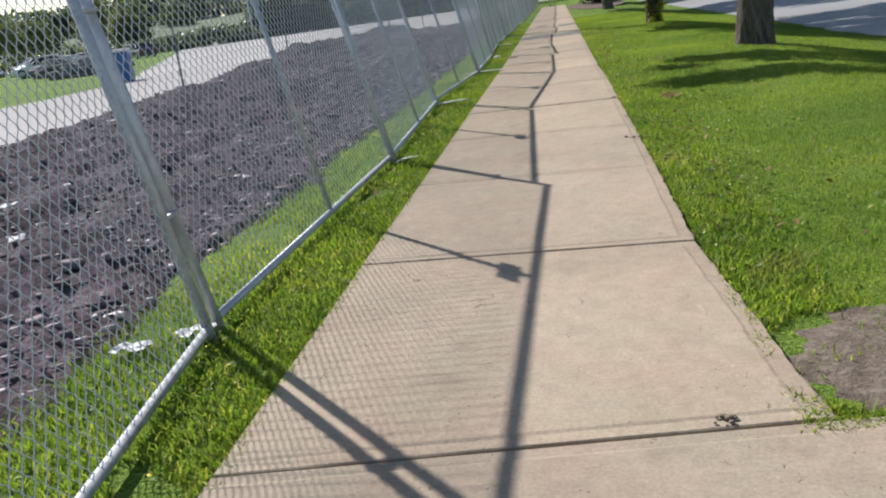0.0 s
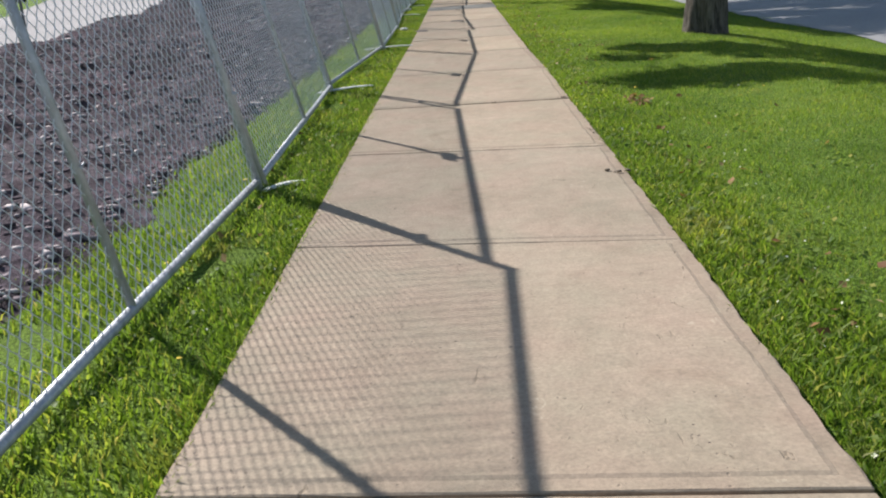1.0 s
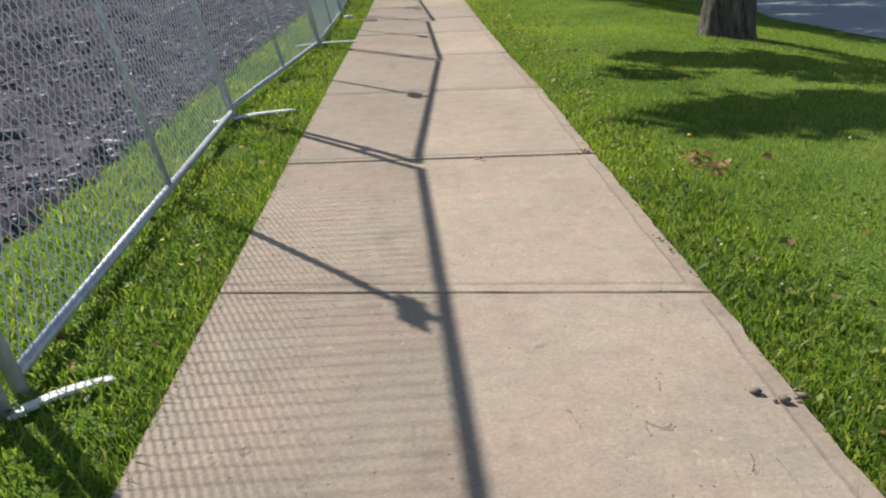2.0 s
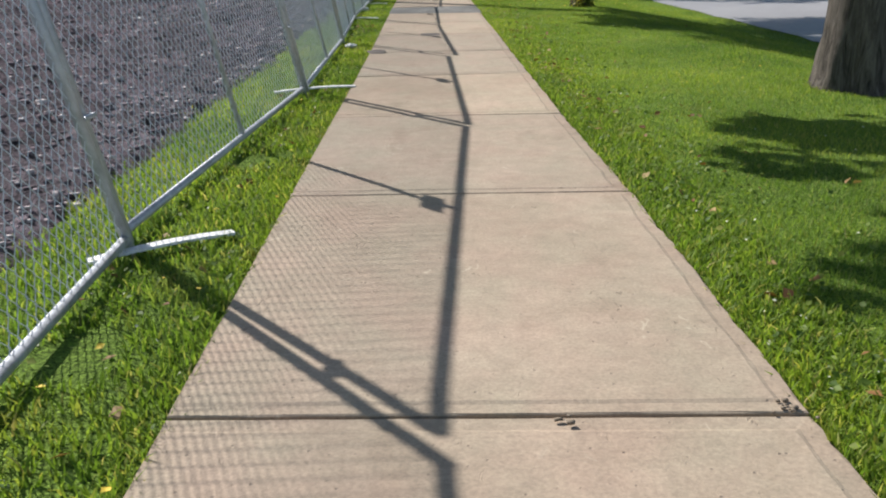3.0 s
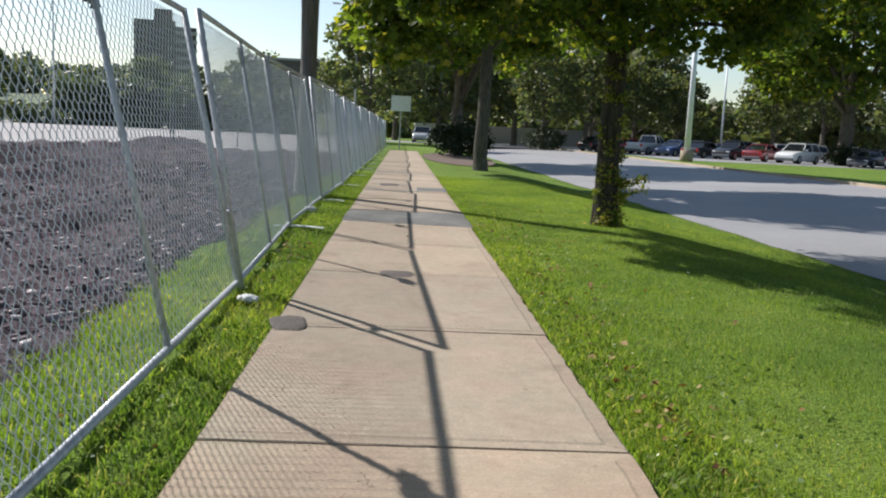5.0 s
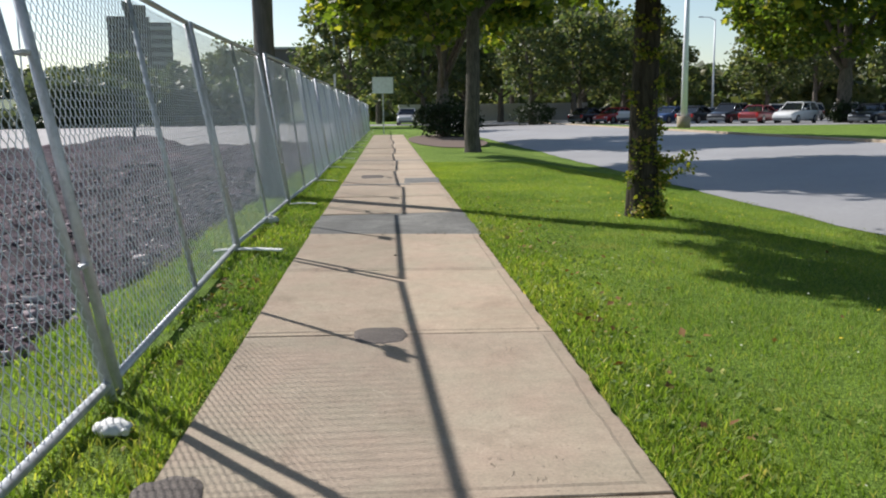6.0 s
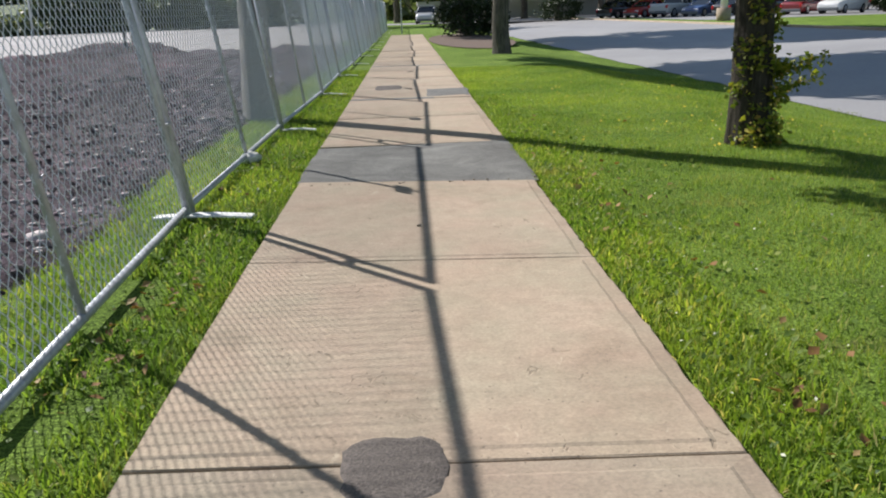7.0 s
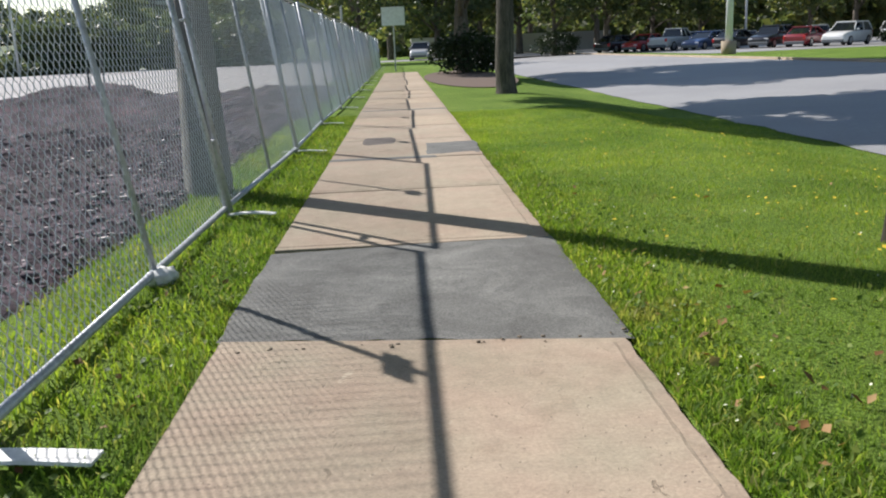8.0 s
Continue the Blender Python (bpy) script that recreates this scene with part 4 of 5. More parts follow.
def sign():
    t = thing("road_sign", pose(-0.25, 60, GROUND_Z), "plain pale rectangular sign board on a post", "sign")
    part("board", boxed(-0.58, 0.58, -0.015, 0.015, 2.25, 3.15, 0.008), M_SIGN, t)
    part("post", boxed(-0.04, 0.03, 0.02, 0.07, -0.1, 3.05, 0.006), M_STEEL, t)
    return t


sign()
for x, y, h in ((-7.4, 36.5, 1.75), (-9.2, 43.0, 1.75), (-8.4, 24.0, 1.6), (-7.9, 50, 1.75), (-8.3, 15.5, 1.6)):
    t = thing("stake", pose(x, y, GROUND_Z, 2, 1, 20), "thin dark steel stake at the gravel edge", "stake", "stakes along the gravel")
    part("shaft", boxed(-0.025, 0.025, -0.02, 0.02, -0.2, h, 0.004), M_TAG, t)
    part("cap", boxed(-0.03, 0.03, -0.026, 0.026, h, h + 0.02, 0.005), M_TAG, t)

# ---------------------------------------------------------------- sack and small things by the fence
def sack(m, label):
    """A slumped white sandbag."""
    bm = bmesh.new()
    bmesh.ops.create_icosphere(bm, subdivisions=3, radius=1)
    for v in bm.verts:
        p = v.co.copy()
        k = 1 + 0.34 * noise.noise(p * 2.1) + 0.16 * noise.noise(p * 6)
        v.co = Vector((p.x * 0.17 * k, p.y * 0.12 * k, max(-0.02, p.z * 0.055 * k + 0.03)))
    for f in bm.faces:
        f.smooth = True
    t = thing("sandbag", m, label, "sandbag")
    part("bag", bm, M_SACK, t)
    part("knot", tubed([(0.15, 0, 0.03), (0.19, 0.02, 0.05), (0.215, 0.01, 0.035)], [0.02, 0.014, 0.03], 8), M_SACK, t)
    return t


sack(pose(FEET[5] + 0.13, 13.68, FENCE_Z, 0, 0, -50), "crumpled white sandbag on the grass at a fence foot").scale = (0.42, 0.48, 0.5)
sack(pose(FEET[7] + 0.02, 19.52, FENCE_Z, 0, 0, 70), "small dirty white sandbag under the fence rail").scale = (0.5, 0.6, 0.8)


def litter(m, label):
    """A crumpled flat scrap of white paper."""
    n, verts = 6, []
    for j in range(n):
        for i in range(n):
            verts.append((0.05 * (i - 2.5) + 0.012 * noise.noise((i, j, 1)), 0.03 * (j - 2.5) + 0.012 * noise.noise((i, j, 5)), 0.03 + 0.03 * noise.noise((i * 0.7, j * 0.7, 9))))
    faces = [(j * n + i, j * n + i + 1, (j + 1) * n + i + 1, (j + 1) * n + i) for j in range(n - 1) for i in range(n - 1)]
    ob = part("paper_scrap", mesh_from("paper_scrap", verts, faces), M_SACK)
    mod = ob.modifiers.new("thickness", "SOLIDIFY")
    mod.thickness = 0.002
    ob.matrix_world = m @ Matrix.Scale(0.6, 4)
    return tagged(ob, label, "litter", "paper scraps")


for k, (x, y, z) in enumerate(((-1.52, -0.5, 0.0), (-1.31, -0.36, 0.0), (-3.62, 1.9, 0.1), (-3.1, 1.2, 0.1), (-5.2, 6.4, 0.12), (-4.1, 16.0, 0.1), (-6.3, 24.0, 0.1))):
    litter(pose(x, y, soil_height(x, y) + 0.03 if x < -2 else GROUND_Z + 0.04, 0, 0, 40 * k), "crumpled scrap of white paper lying on the ground")

# ---------------------------------------------------------------- soil clods and chips
def soil_clods():
    rng = np.random.default_rng(3)
    n = 24000
    y = rng.uniform(-4, 27, n)
    x = -1.75 - rng.uniform(0, 1, n) ** 1.3 * 6.4
    size = rng.uniform(0.006, 0.020, n) * np.where(rng.uniform(size=n) > 0.95, 2.0, 1.0)
    z = np.array([soil_height(a, b) for a, b in zip(x, y)])
    cube = np.array([(-1, -1, -1), (1, -1, -1), (1, 1, -1), (-1, 1, -1), (-1, -1, 1), (1, -1, 1), (1, 1, 1), (-1, 1, 1)], float)
    v = cube[None] * size[:, None, None] * rng.uniform(0.35, 1.1, (n, 8, 3))
    v *= rng.uniform(0.5, 1.3, (n, 1, 3)) * np.array([0.9, 1.8, 0.6])
    a = 1.57 + 0.7 * rng.normal(size=n)
    ca, sa = np.cos(a)[:, None], np.sin(a)[:, None]
    w = v.copy()
    w[:, :, 0] = ca * v[:, :, 0] - sa * v[:, :, 1] + x[:, None]
    w[:, :, 1] = sa * v[:, :, 0] + ca * v[:, :, 1] + y[:, None]
    w[:, :, 2] += (z + size * 0.25)[:, None]
    f = np.array([(0, 3, 2, 1), (4, 5, 6, 7), (0, 1, 5, 4), (1, 2, 6, 5), (2, 3, 7, 6), (3, 0, 4, 7)])
    q = (np.arange(n)[:, None, None] * 8 + f[None]).reshape(-1, 4)
    tagged(part("soil_clods", mesh_arrays("soil_clods", w.reshape(-1, 3), q), M_CLOD), "loose dark clods and pale wood chips on the soil", "clods", kind="stuff")


soil_clods()

# ---------------------------------------------------------------- grass
def grass_field(name, seed, n, xs, ys, height, width, label, keep=None):
    rng = np.random.default_rng(seed)
    def fx(k):
        return xs[0] + (xs[1] - xs[0]) * rng.uniform(0, 1, k)
    def fy(k):
        return ys[0] + (ys[1] - ys[0]) * rng.uniform(0, 1, k) ** 1.35
    v, q = blades(rng, n, fx, fy, lambda x, y: np.array([lay_of_land(k) for k in x]), height, width, 0.7)
    if keep is not None:
        roots = v.reshape(-1, 6, 3)[:, 0]
        ok = np.array([keep(a, b) for a, b in roots[:, :2]])
        idx = np.nonzero(ok)[0]
        v = v.reshape(-1, 6, 3)[idx].reshape(-1, 3)
        base = np.arange(len(idx))[:, None] * 6
        q = np.concatenate([base + np.array([[0, 1, 2, 3]]), base + np.array([[3, 2, 4, 5]])])
    tagged(part(name, mesh_arrays(name, v, q), M_BLADE), label, "grass", kind="stuff")


def thin(a, b):
    d = math.hypot(a - 1.25, (b + 0.95) * 1.2)
    bare = d < 0.5 + 0.15 * noise.noise((a * 3, b * 3, 1))
    return not bare


def strip_keep(a, b):
    border = -1.66 + 0.20 * noise.noise((0, b * 0.6, 11)) + 0.12 * noise.noise((a, b * 2.4, 3))
    if noise.noise((a * 2.2, b * 1.6, 21)) > 0.42:
        return False
    return a > border - 0.25 * random.random() ** 2


random.seed(9)
grass_field("verge_grass", 21, 110000, (-2.05, -0.775), (-3.2, 30.0), 0.041, 0.0075, "lush uncut green grass along the fence", strip_keep)


def lawn(seed, n, label):
    """Mown grass, thickest beside the sidewalk, in uneven tufts of differing height."""
    rng = np.random.default_rng(seed)
    x = 0.775 + 4.85 * rng.uniform(0, 1, n) ** 1.7
    y = -3.2 + 33.2 * rng.uniform(0, 1, n) ** 1.25
    bare = np.hypot(x - 1.25, (y + 0.95) * 1.2) < 0.5
    x, y = x[~bare], y[~bare]
    tuft = 0.78 + 0.30 * np.sin(x * 9.1 + 2.0 * np.sin(y * 3.7)) * np.sin(y * 7.3 + 1.7 * np.sin(x * 4.9)) + 0.22 * np.sin(x * 2.3 + y * 1.1) * np.sin(y * 1.9 - x)
    fall = np.clip((x - 2.6) / (ROAD_X0 - 2.6), 0, 1)
    z = GROUND_Z - ROAD_DROP * fall * fall * (3 - 2 * fall)
    v, q = short_blades(rng, x, y, z, 0.026 * tuft, 0.0050)
    tagged(part("lawn_grass", mesh_arrays("lawn_grass", v, q), M_BLADE), label, "grass", kind="stuff")


lawn(22, 560000, "short mown green lawn grass")
grass_field("verge_border_grass", 24, 11000, (-0.88, -0.762), (-3.2, 24.0), 0.034, 0.006, "grass blades hanging over the sidewalk border")
grass_field("lawn_border_grass", 23, 42000, (0.758, 1.12), (-1.4, 24.0), 0.036, 0.0075, "longer grass along the sidewalk border", thin)


def scatter_leaves(name, seed, spots, leaf, material, label, category, lift=0.02, tilt=0.2):
    rng = np.random.default_rng(seed)
    v, q = flat_leaves(rng, [(x, y, lay_of_land(x) + lift * rng.uniform(0.6, 1.3)) for x, y in spots], leaf, tilt)
    tagged(part(name, mesh_arrays(name, v, q), material), label, category, kind="stuff")


rng0 = np.random.default_rng(12)
dry = [(0.85 + abs(rng0.normal()) * 0.45, rng0.uniform(-1, 20)) for _ in range(190)] + [(-0.85 - rng0.uniform(0, 0.45), rng0.uniform(2, 20)) for _ in range(110)] + [(-1.0 + 0.12 * rng0.normal(), 16.0 + 0.4 * rng0.normal()) for _ in range(45)]
dry = [w for w in dry if w[1] > -0.3]
dry += [(1.24 + 0.05 * rng0.normal(), 5.2 + 0.10 * rng0.normal()) for _ in range(40)] + [(0.99 + 0.06 * rng0.normal(), 10.09 + 0.12 * rng0.normal()) for _ in range(16)] + [(0.98 + 0.13 * rng0.normal(), 11.9 + 0.5 * rng0.normal()) for _ in range(50)] + [(1.05 + 0.08 * rng0.normal(), 15.0 + 0.15 * rng0.normal()) for _ in range(9)] + [(rng0.uniform(0.9, 4), rng0.uniform(0, 22)) for _ in range(26)] + [(1.1 + 0.2 * rng0.normal(), 17.4 + 0.5 * rng0.normal()) for _ in range(16)]
dry = [w for w in dry if abs(w[0]) > 0.87]
scatter_leaves("fallen_leaves", 13, dry, 0.042, M_DRYLEAF, "dry orange-brown fallen leaves in the grass", "fallen leaves", 0.026, 0.55)
weeds = [(0.8 + abs(rng0.normal()) * 0.30, rng0.uniform(-2, 21)) for _ in range(1500)] + [(-0.78 - rng0.uniform(0, 0.5), rng0.uniform(-3, 20)) for _ in range(1100)] + [(rng0.uniform(0.8, 5.2), rng0.uniform(-2, 24)) for _ in range(70)]
for _ in range(150):
    cx, cy, cr = 0.85 + abs(rng0.normal()) * 0.45, rng0.uniform(-0.3, 22), rng0.uniform(0.04, 0.16)
    weeds += [(cx + cr * rng0.normal(), cy + 1.4 * cr * rng0.normal()) for _ in range(int(220 * cr))]
for _ in range(80):
    cx, cy, cr = rng0.uniform(-1.55, -0.85), rng0.uniform(-3, 20), rng0.uniform(0.04, 0.12)
    weeds += [(cx + cr * rng0.normal(), cy + 1.4 * cr * rng0.normal()) for _ in range(int(200 * cr))]
weeds = [w for w in weeds if not (w[0] > 0.7 and w[1] < -0.35) and abs(w[0]) > 0.79]
scatter_leaves("broadleaf_weeds", 14, weeds, 0.026, M_WEED, "small broad-leaved weeds among the grass", "weeds", 0.026, 0.5)
flowers = [(rng0.uniform(0.9, 4), rng0.uniform(0, 24)) for _ in range(50)] + [(rng0.uniform(1.1, 4.4), rng0.uniform(18.5, 27)) for _ in range(240)] + [(-0.8 - rng0.uniform(0, 0.5), rng0.uniform(-3, 14)) for _ in range(50)]
scatter_leaves("dandelions", 15, flowers, 0.026, M_FLOWER, "small yellow dandelion flowers in the grass", "flowers", 0.034)


clover = [(0.8 + abs(rng0.normal()) * 0.4, rng0.uniform(-0.4, 22)) for _ in range(330)] + [(-0.8 - rng0.uniform(0, 0.75), rng0.uniform(-3, 20)) for _ in range(300)] + [(rng0.uniform(0.8, 5), rng0.uniform(-0.4, 24)) for _ in range(330)]
scatter_leaves("white_clover", 16, clover, 0.0125, M_CLOVER, "tiny white clover heads in the grass", "flowers", 0.032, 0.5)


def crumbs():
    """Broken concrete crumbs and grit at chipped slab corners."""
    rng = np.random.default_rng(44)
    vs, qs = [], []
    cube = np.array([(-1, -1, -1), (1, -1, -1), (1, 1, -1), (-1, 1, -1), (-1, -1, 1), (1, -1, 1), (1, 1, 1), (-1, 1, 1)], float)
    f = np.array([(0, 3, 2, 1), (4, 5, 6, 7), (0, 1, 5, 4), (1, 2, 6, 5), (2, 3, 7, 6), (3, 0, 4, 7)])
    for x, y, n, spread, size in ((0.57, -1.31, 9, 0.02, 0.008), (0.72, 5.545, 14, 0.025, 0.0055), (0.17, 5.49, 4, 0.010, 0.006), (0.735, 4.21, 4, 0.010, 0.0045), (0.745, 4.08, 4, 0.010, 0.0045), (0.74, 3.1, 6, 0.06, 0.009), (0.0, 17.2, 1, 0.0, 0.008), (-0.2, 18.36, 12, 0.35, 0.006), (0.4, 18.36, 10, 0.3, 0.006)):
        for _ in range(n):
            s = size * rng.uniform(0.5, 1.3)
            c = cube * s * rng.uniform(0.5, 1.1, (8, 3)) * np.array([1.3, 1.0, 0.55])
            c += np.array([x + spread * rng.normal(), y + 0.03 * rng.normal(), 0.001 + s * 0.3])
            qs.append(f + len(vs) * 8)
            vs.append(c)
    tagged(part("concrete_crumbs", mesh_arrays("concrete_crumbs", np.concatenate(vs), np.concatenate(qs)), M_CHIP), "loose grey concrete crumbs at the chipped slab joints", "crumbs", kind="stuff")


crumbs()


def bare_earth():
    """Ragged low lobes of trodden earth where the grass is worn off."""
    n, verts, faces = 48, [], []
    for k in range(n):
        a = 2 * math.pi * k / n
        q = 1 + 0.35 * noise.noise((math.cos(a) * 1.6, math.sin(a) * 1.6, 2)) + 0.22 * noise.noise((math.cos(a) * 6, math.sin(a) * 6, 5)) + 0.1 * noise.noise((k * 1.7, 3, 1))
        for r, z in ((1.0, -0.004), (0.85, 0.008), (0.5, 0.012)):
            verts.append((1.36 + 0.56 * q * r * math.cos(a), -0.97 + 0.42 * q * r * math.sin(a), GROUND_Z + z + 0.004 * noise.noise((k, r * 5, 8))))
    for k in range(n):
        j = (k + 1) % n
        for i in (0, 1):
            faces.append((k * 3 + i, j * 3 + i, j * 3 + i + 1, k * 3 + i + 1))
    faces.append([k * 3 + 2 for k in range(n)])
    m = Nodes("dry_earth", 0.95, spec=0.15)
    c = m.ramp(m.noise(9, 6, 0.75), (0.32, (0.10, 0.078, 0.06)), (0.52, (0.185, 0.15, 0.118)), (0.7, (0.27, 0.225, 0.185)))
    m.color(m.mix(0.6, c, m.ramp(m.noise(60, 4, 0.8), (0.36, (0.25, 0.24, 0.23)), (0.64, (0.75, 0.74, 0.72))), "OVERLAY"))
    m.bump(m.noise(30, 5, 0.75), 1.0, 0.02)
    tagged(part("bare_earth", mesh_from("bare_earth", verts, faces, True), m.mat), "patch of bare dry earth beside the sidewalk", "bare earth", kind="structure")


bare_earth()
grass_field("worn_grass", 29, 1500, (0.8, 2.1), (-1.7, -0.3), 0.03, 0.006, "sparse worn grass over the bare earth", lambda a, b: noise.noise((a * 5, b * 5, 4)) > 0.12)

# ---------------------------------------------------------------- parked vehicles
def wheel(parent, x, y, r):
    w = part("wheel", tubed([(x, y - 0.10, r), (x, y - 0.085, r), (x, y + 0.085, r), (x, y + 0.10, r)], [r * 0.9, r, r, r * 0.9], 20), M_TYRE, parent)
    s = 1 if y > 0 else -1
    part("rim", tubed([(x, y + s * 0.095, r), (x, y + s * 0.108, r), (x, y + s * 0.112, r)], [r * 0.68, r * 0.62, r * 0.2], 16), M_RIM, w)


def loft(sections):
    """Closed rings along the car joined to one body."""
    bm = bmesh.new()
    rings = [[bm.verts.new(p) for p in ring] for ring in sections]
    n = len(rings[0])
    for a, b in zip(rings, rings[1:]):
        for k in range(n):
            bm.faces.new((a[k], a[(k + 1) % n], b[(k + 1) % n], b[k])).smooth = True
    bm.faces.new(rings[0][::-1])
    bm.faces.new(rings[-1])
    bmesh.ops.recalc_face_normals(bm, faces=bm.faces)
    return bm


def car(m, kind, paint, label):
    """A parked vehicle, its front towards +x."""
    L, W, H, belt, clear = {"suv": (4.55, 1.84, 1.66, 1.02, 0.24), "sedan": (4.65, 1.80, 1.45, 0.92, 0.2), "pickup": (5.4, 1.92, 1.8, 1.12, 0.32)}[kind]
    t = thing("car" if kind != "pickup" else "pickup_truck", m, label, "car" if kind != "pickup" else "pickup truck", "parked cars")
    r = 0.33 if kind != "pickup" else 0.38
    h = L / 2
    nose = belt - (0.12 if kind != "pickup" else 0.06)
    secs = []
    for x, top, w in ((-h, belt - 0.22, 0.86), (-h + 0.08, belt - 0.04, 0.95), (-h + 0.5, belt, 1.0), (0, belt, 1.0), (h * 0.38, belt - 0.01, 1.0), (h - 0.55, nose, 0.97), (h - 0.1, nose - 0.12, 0.90), (h, nose - 0.3, 0.82)):
        y = W / 2 * w
        secs.append([(x, -y * 0.94, clear), (x, -y, clear + 0.14), (x, -y, top - 0.2), (x, -y * 0.94, top - 0.03), (x, -y * 0.8, top), (x, y * 0.8, top), (x, y * 0.94, top - 0.03), (x, y, top - 0.2), (x, y, clear + 0.14), (x, y * 0.94, clear)])
    body = part("body", loft(secs), paint, t)
    if kind == "suv":
        cab = ((-h + 0.10, -h + 0.45), (h * 0.40, h * 0.10))
    elif kind == "sedan":
        cab = ((-h + 0.55, -h + 1.25), (h * 0.42, h * 0.02))
    else:
        cab = ((-h * 0.12, -h * 0.05), (h * 0.52, h * 0.28))
    (b0, t0), (b1, t1) = cab
    yb, yt = W / 2 * 0.93, W / 2 * 0.74
    bm = loft([[(b0, -yb, belt - 0.02), (b0, yb, belt - 0.02), (t0, yt, H - 0.09), (t0, -yt, H - 0.09)], [(b1, -yb, belt - 0.02), (b1, yb, belt - 0.02), (t1, yt, H - 0.09), (t1, -yt, H - 0.09)]])
    part("window", bm, M_GLASS, t, "dark tinted window glass")
    rf = boxed(t0 - 0.05, t1 + 0.05, -yt - 0.02, yt + 0.02, H - 0.10, H, 0.035)
    part("roof", rf, paint, t)
    for f in (0.02, 0.48, 0.98):
        for s in (-1, 1):
            xb, xt = b0 + (b1 - b0) * f, t0 + (t1 - t0) * f
            part("pillar", tubed([(xb, s * (yb + 0.005), belt - 0.03), (xt, s * (yt + 0.005), H - 0.06)], 0.045, 6), paint, t)
    for s in (-1, 1):
        part("headlight", boxed(h - 0.22, h - 0.03, s * W * 0.33 - 0.16, s * W * 0.33 + 0.16, nose - 0.33, nose - 0.18, 0.03), M_LAMP_CLEAR, t)
        part("tail_light", boxed(-h - 0.01, -h + 0.2, s * W * 0.41 - 0.1, s * W * 0.41 + 0.1, belt - 0.38, belt - 0.12, 0.03), M_LAMP_RED, t)
        part("mirror", boxed(b1 - 0.45, b1 - 0.3, s * (W / 2 + 0.06) - 0.09, s * (W / 2 + 0.06) + 0.09, belt, belt + 0.13, 0.03), paint, t)
        for x in (-h * 0.62, h * 0.64):
            wheel(t, x, s * (W / 2 - 0.08), r)
    part("bumper", boxed(h - 0.12, h + 0.05, -W * 0.42, W * 0.42, clear, clear + 0.22, 0.05), M_TAG, t)
    part("bumper", boxed(-h - 0.05, -h + 0.12, -W * 0.42, W * 0.42, clear, clear + 0.22, 0.05), M_TAG, t)
    return t


P_RED, P_WHITE, P_BLUE, P_BLACK, P_SILVER, P_DKRED = (mat_paint("red_paint", (0.42, 0.02, 0.02)), mat_paint("white_paint", (0.75, 0.75, 0.74)), mat_paint("blue_paint", (0.04, 0.08, 0.2)), mat_paint("black_paint", (0.012, 0.013, 0.018)), mat_paint("silver_paint", (0.45, 0.46, 0.47)), mat_paint("dark_red_paint", (0.22, 0.015, 0.02)))
ROW0, ROWD = Vector((32.0, 77.3, GROUND_Z + 0.014)), Vector((-1.86, 2.06, 0))
cars = [(-4, "suv", P_SILVER, 221, "silver sport utility car parked nose-in beyond the tree"), (-3, "suv", P_WHITE, 41, "white sport utility car parked nose-in on asphalt"), (-2, "sedan", P_BLACK, 221, "black saloon car parked beside the big tree"),
        (0, "suv", P_WHITE, 219, "white sport utility car parked beside the big tree"), (1, "sedan", P_DKRED, 41, "dark red saloon car parked in a row"), (2, "suv", P_BLACK, 222, "black sport utility car parked in a row"),
        (3, "sedan", P_BLACK, 40, "black saloon car parked in a row"), (4, "sedan", P_BLUE, 221, "dark blue saloon car parked in a row"), (5, "pickup", P_SILVER, 43, "silver pickup truck parked in a row"),
        (6, "sedan", P_RED, 220, "bright red saloon car parked in a row"), (7, "sedan", P_BLACK, 41, "black saloon car parked at the row's end")]
for k, kind, paint, turn, label in cars:
    p = ROW0 + ROWD * k
    car(pose(p.x, p.y, p.z, 0, 0, turn), kind, paint, label)
random.seed(31)
for k in range(11):
    p = Vector((44 - 1.2 * k, 84 + 5.3 * k, GROUND_Z + 0.014))
    car(pose(p.x, p.y, p.z, 0, 0, random.choice((80, 260))), random.choice(("suv", "sedan")), random.choice((P_WHITE, P_SILVER, P_BLACK, P_BLUE, P_SILVER)), "parked car in the second row of the car park")
car(pose(1.95, 97, GROUND_Z + 0.018, 0, 0, 265), "suv", P_SILVER, "silver sport utility car standing in the lane")
for k, (x, y) in enumerate(((-47, 62), (-43, 66), (-52, 70), (-40, 78), (-46, 88), (-38, 58), (-57, 60))):
    car(pose(x, y, GROUND_Z, 0, 0, 20 + 37 * k), "sedan", (P_BLACK, P_SILVER, P_WHITE)[k % 3], "parked car on the grass beyond the gravel lot")

# ---------------------------------------------------------------- far buildings and the rest of the distance
def tower():
    """A dark apartment tower with a stepped roof; pale balcony slabs on each storey."""
    t = thing("apartment_tower", pose(-79, 300, GROUND_Z, 0, 0, 14), "dark brown high-rise apartment tower with pale balcony slabs", "apartment tower")
    part("wall", boxed(-9, 3.5, -9, 9, 0, 32), M_TOWER_DARK, t)
    part("wall", boxed(3.5, 10, -8, 8, 0, 30.5), M_TOWER_DARK, t)
    part("roof_house", boxed(-3, 2.5, -5, 5, 32, 36), M_TOWER_DARK, t)
    for k in range(11):
        z = 1.6 + k * 2.65
        part("balcony", boxed(3.6, 10.2, -9.2, -8.0, z, z + 1.0), M_TOWER_PALE, t)
        for j in range(4):
            w = part("window", boxed(-8.2 + j * 3.0, -6.2 + j * 3.0, -9.08, -8.9, z, z + 1.5), M_GLASS, t)
    return t


tower()


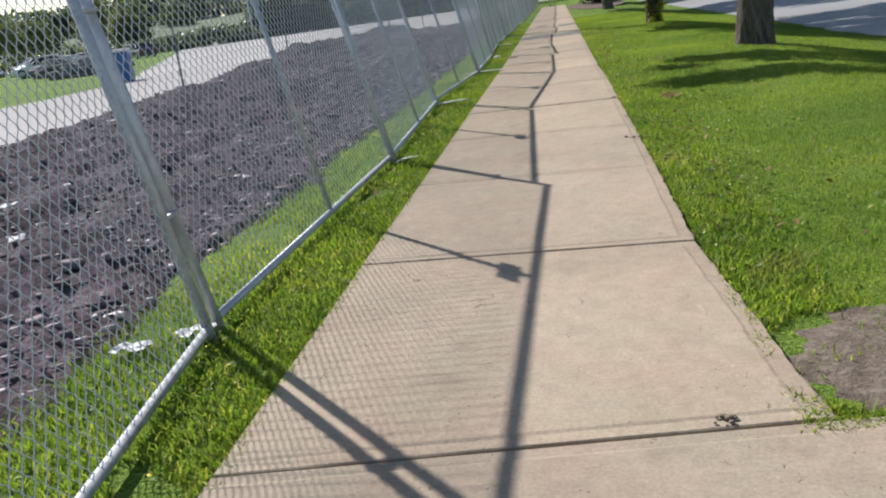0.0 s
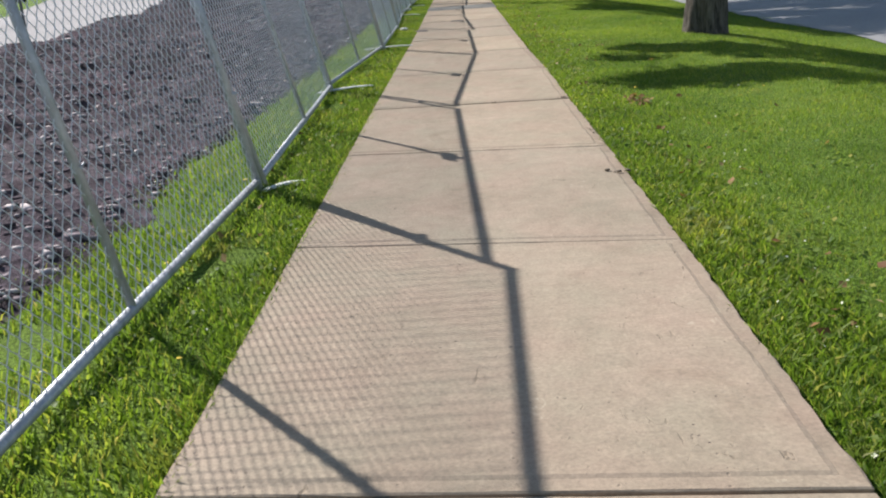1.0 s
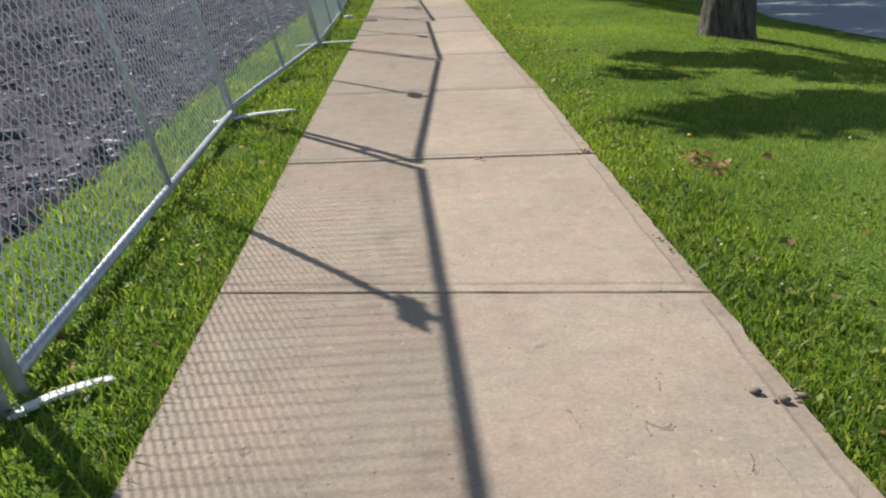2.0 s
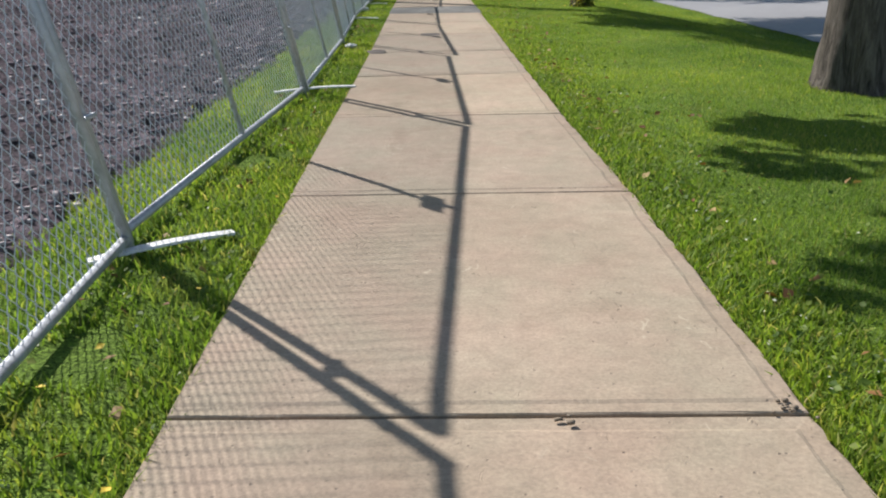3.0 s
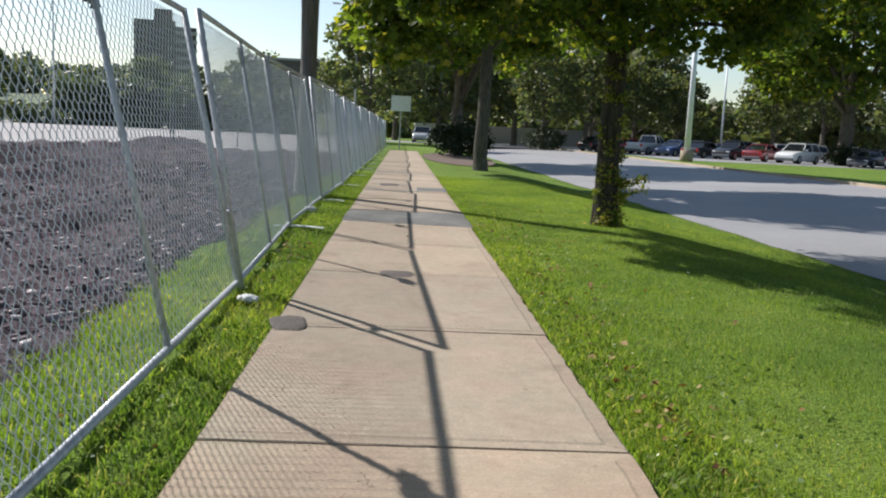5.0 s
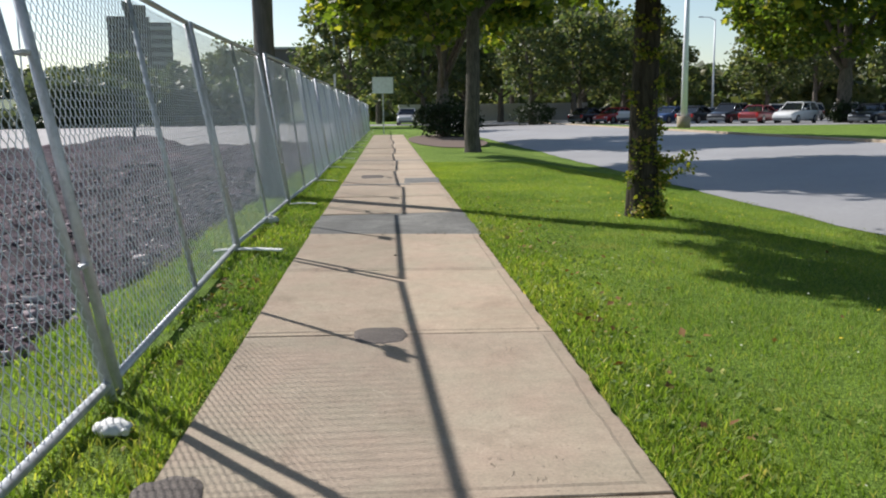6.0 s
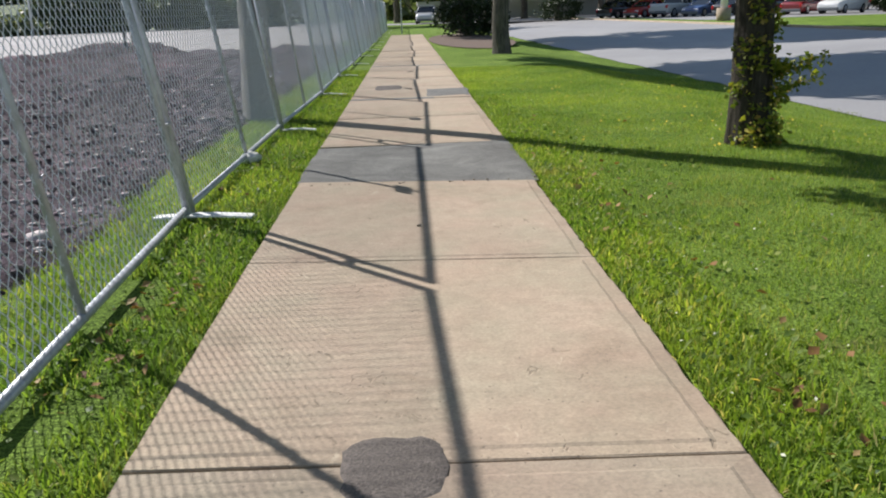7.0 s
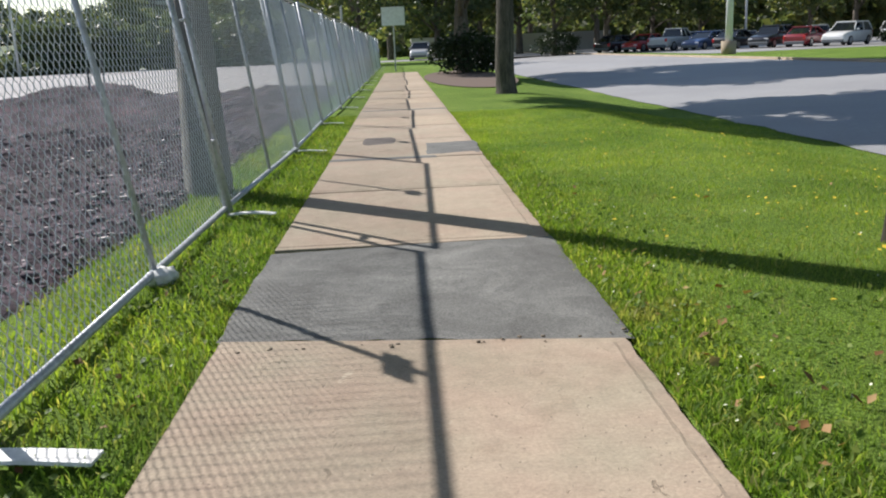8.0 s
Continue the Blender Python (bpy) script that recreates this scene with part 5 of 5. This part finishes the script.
def low_block(m, w, d, h, label, wall=M_TOWER_DARK):
    t = thing("building", m, label, "building")
    part("wall", boxed(-w / 2, w / 2, -d / 2, d / 2, 0, h), wall, t)
    part("roof", boxed(-w / 2 - 0.4, w / 2 + 0.4, -d / 2 - 0.4, d / 2 + 0.4, h, h + 0.5), M_TOWER_PALE, t)
    for j in range(int(w / 4)):
        for z in np.arange(1.2, h - 2, 3.2):
            part("window", boxed(-w / 2 + 1 + j * 4, -w / 2 + 3.2 + j * 4, -d / 2 - 0.06, -d / 2 + 0.1, z, z + 1.6), M_GLASS, t)
    return t


low_block(pose(15, 136, GROUND_Z), 26, 5, 1.9, "long low pale building behind the trees", M_TOWER_PALE)
low_block(pose(-25.5, 220, GROUND_Z), 12, 14, 16, "dark apartment block far behind the trees")
low_block(pose(78, 78, GROUND_Z, 0, 0, 60), 30, 12, 5, "low building with a pale roof beyond the car park")


def bin_thing():
    t = thing("portable_toilet", pose(-15.5, 26.5, GROUND_Z + 0.012, 0, 0, 15), "small blue plastic bin standing on the gravel", "bin")
    part("body", boxed(-0.4, 0.4, -0.4, 0.4, 0.0, 1.05, 0.06), M_BLUE, t)
    part("lid", boxed(-0.43, 0.43, -0.43, 0.43, 1.05, 1.16, 0.04), M_WHITE, t, "white lid")
    return t


bin_thing().name = "bin"


def stone_heap():
    """A long low heap of grey rubble on the far side of the lot."""
    rng = np.random.default_rng(71)
    n = 1500
    d = rng.uniform(0, 1, n)
    x, y = -25.5 - 40 * d + rng.normal(size=n) * 0.9, 42 + 60 * d + rng.normal(size=n) * 1.0
    size = rng.uniform(0.2, 0.45, n)
    z = GROUND_Z + rng.uniform(0, 1, n) ** 1.5 * (0.5 + 0.6 * np.sin(d * 17) ** 2)
    cube = np.array([(-1, -1, -1), (1, -1, -1), (1, 1, -1), (-1, 1, -1), (-1, -1, 1), (1, -1, 1), (1, 1, 1), (-1, 1, 1)], float)
    v = cube[None] * size[:, None, None] * rng.uniform(0.5, 1.1, (n, 8, 3)) * np.array([1.3, 1.3, 0.6]) + np.stack([x, y, z], 1)[:, None]
    f = np.array([(0, 3, 2, 1), (4, 5, 6, 7), (0, 1, 5, 4), (1, 2, 6, 5), (2, 3, 7, 6), (3, 0, 4, 7)])
    q = (np.arange(n)[:, None, None] * 8 + f[None]).reshape(-1, 4)
    m = Nodes("grey_rubble", 0.9, spec=0.2)
    m.color(m.ramp(m.island(), (0.0, (0.12, 0.12, 0.125)), (0.6, (0.22, 0.215, 0.21)), (0.93, (0.36, 0.35, 0.34)), (1.0, (0.6, 0.6, 0.6))))
    tagged(part("stone_heap", mesh_arrays("stone_heap", v.reshape(-1, 3), q), m.mat), "long low heap of grey rubble behind the gravel lot", "rubble", kind="stuff")


stone_heap()
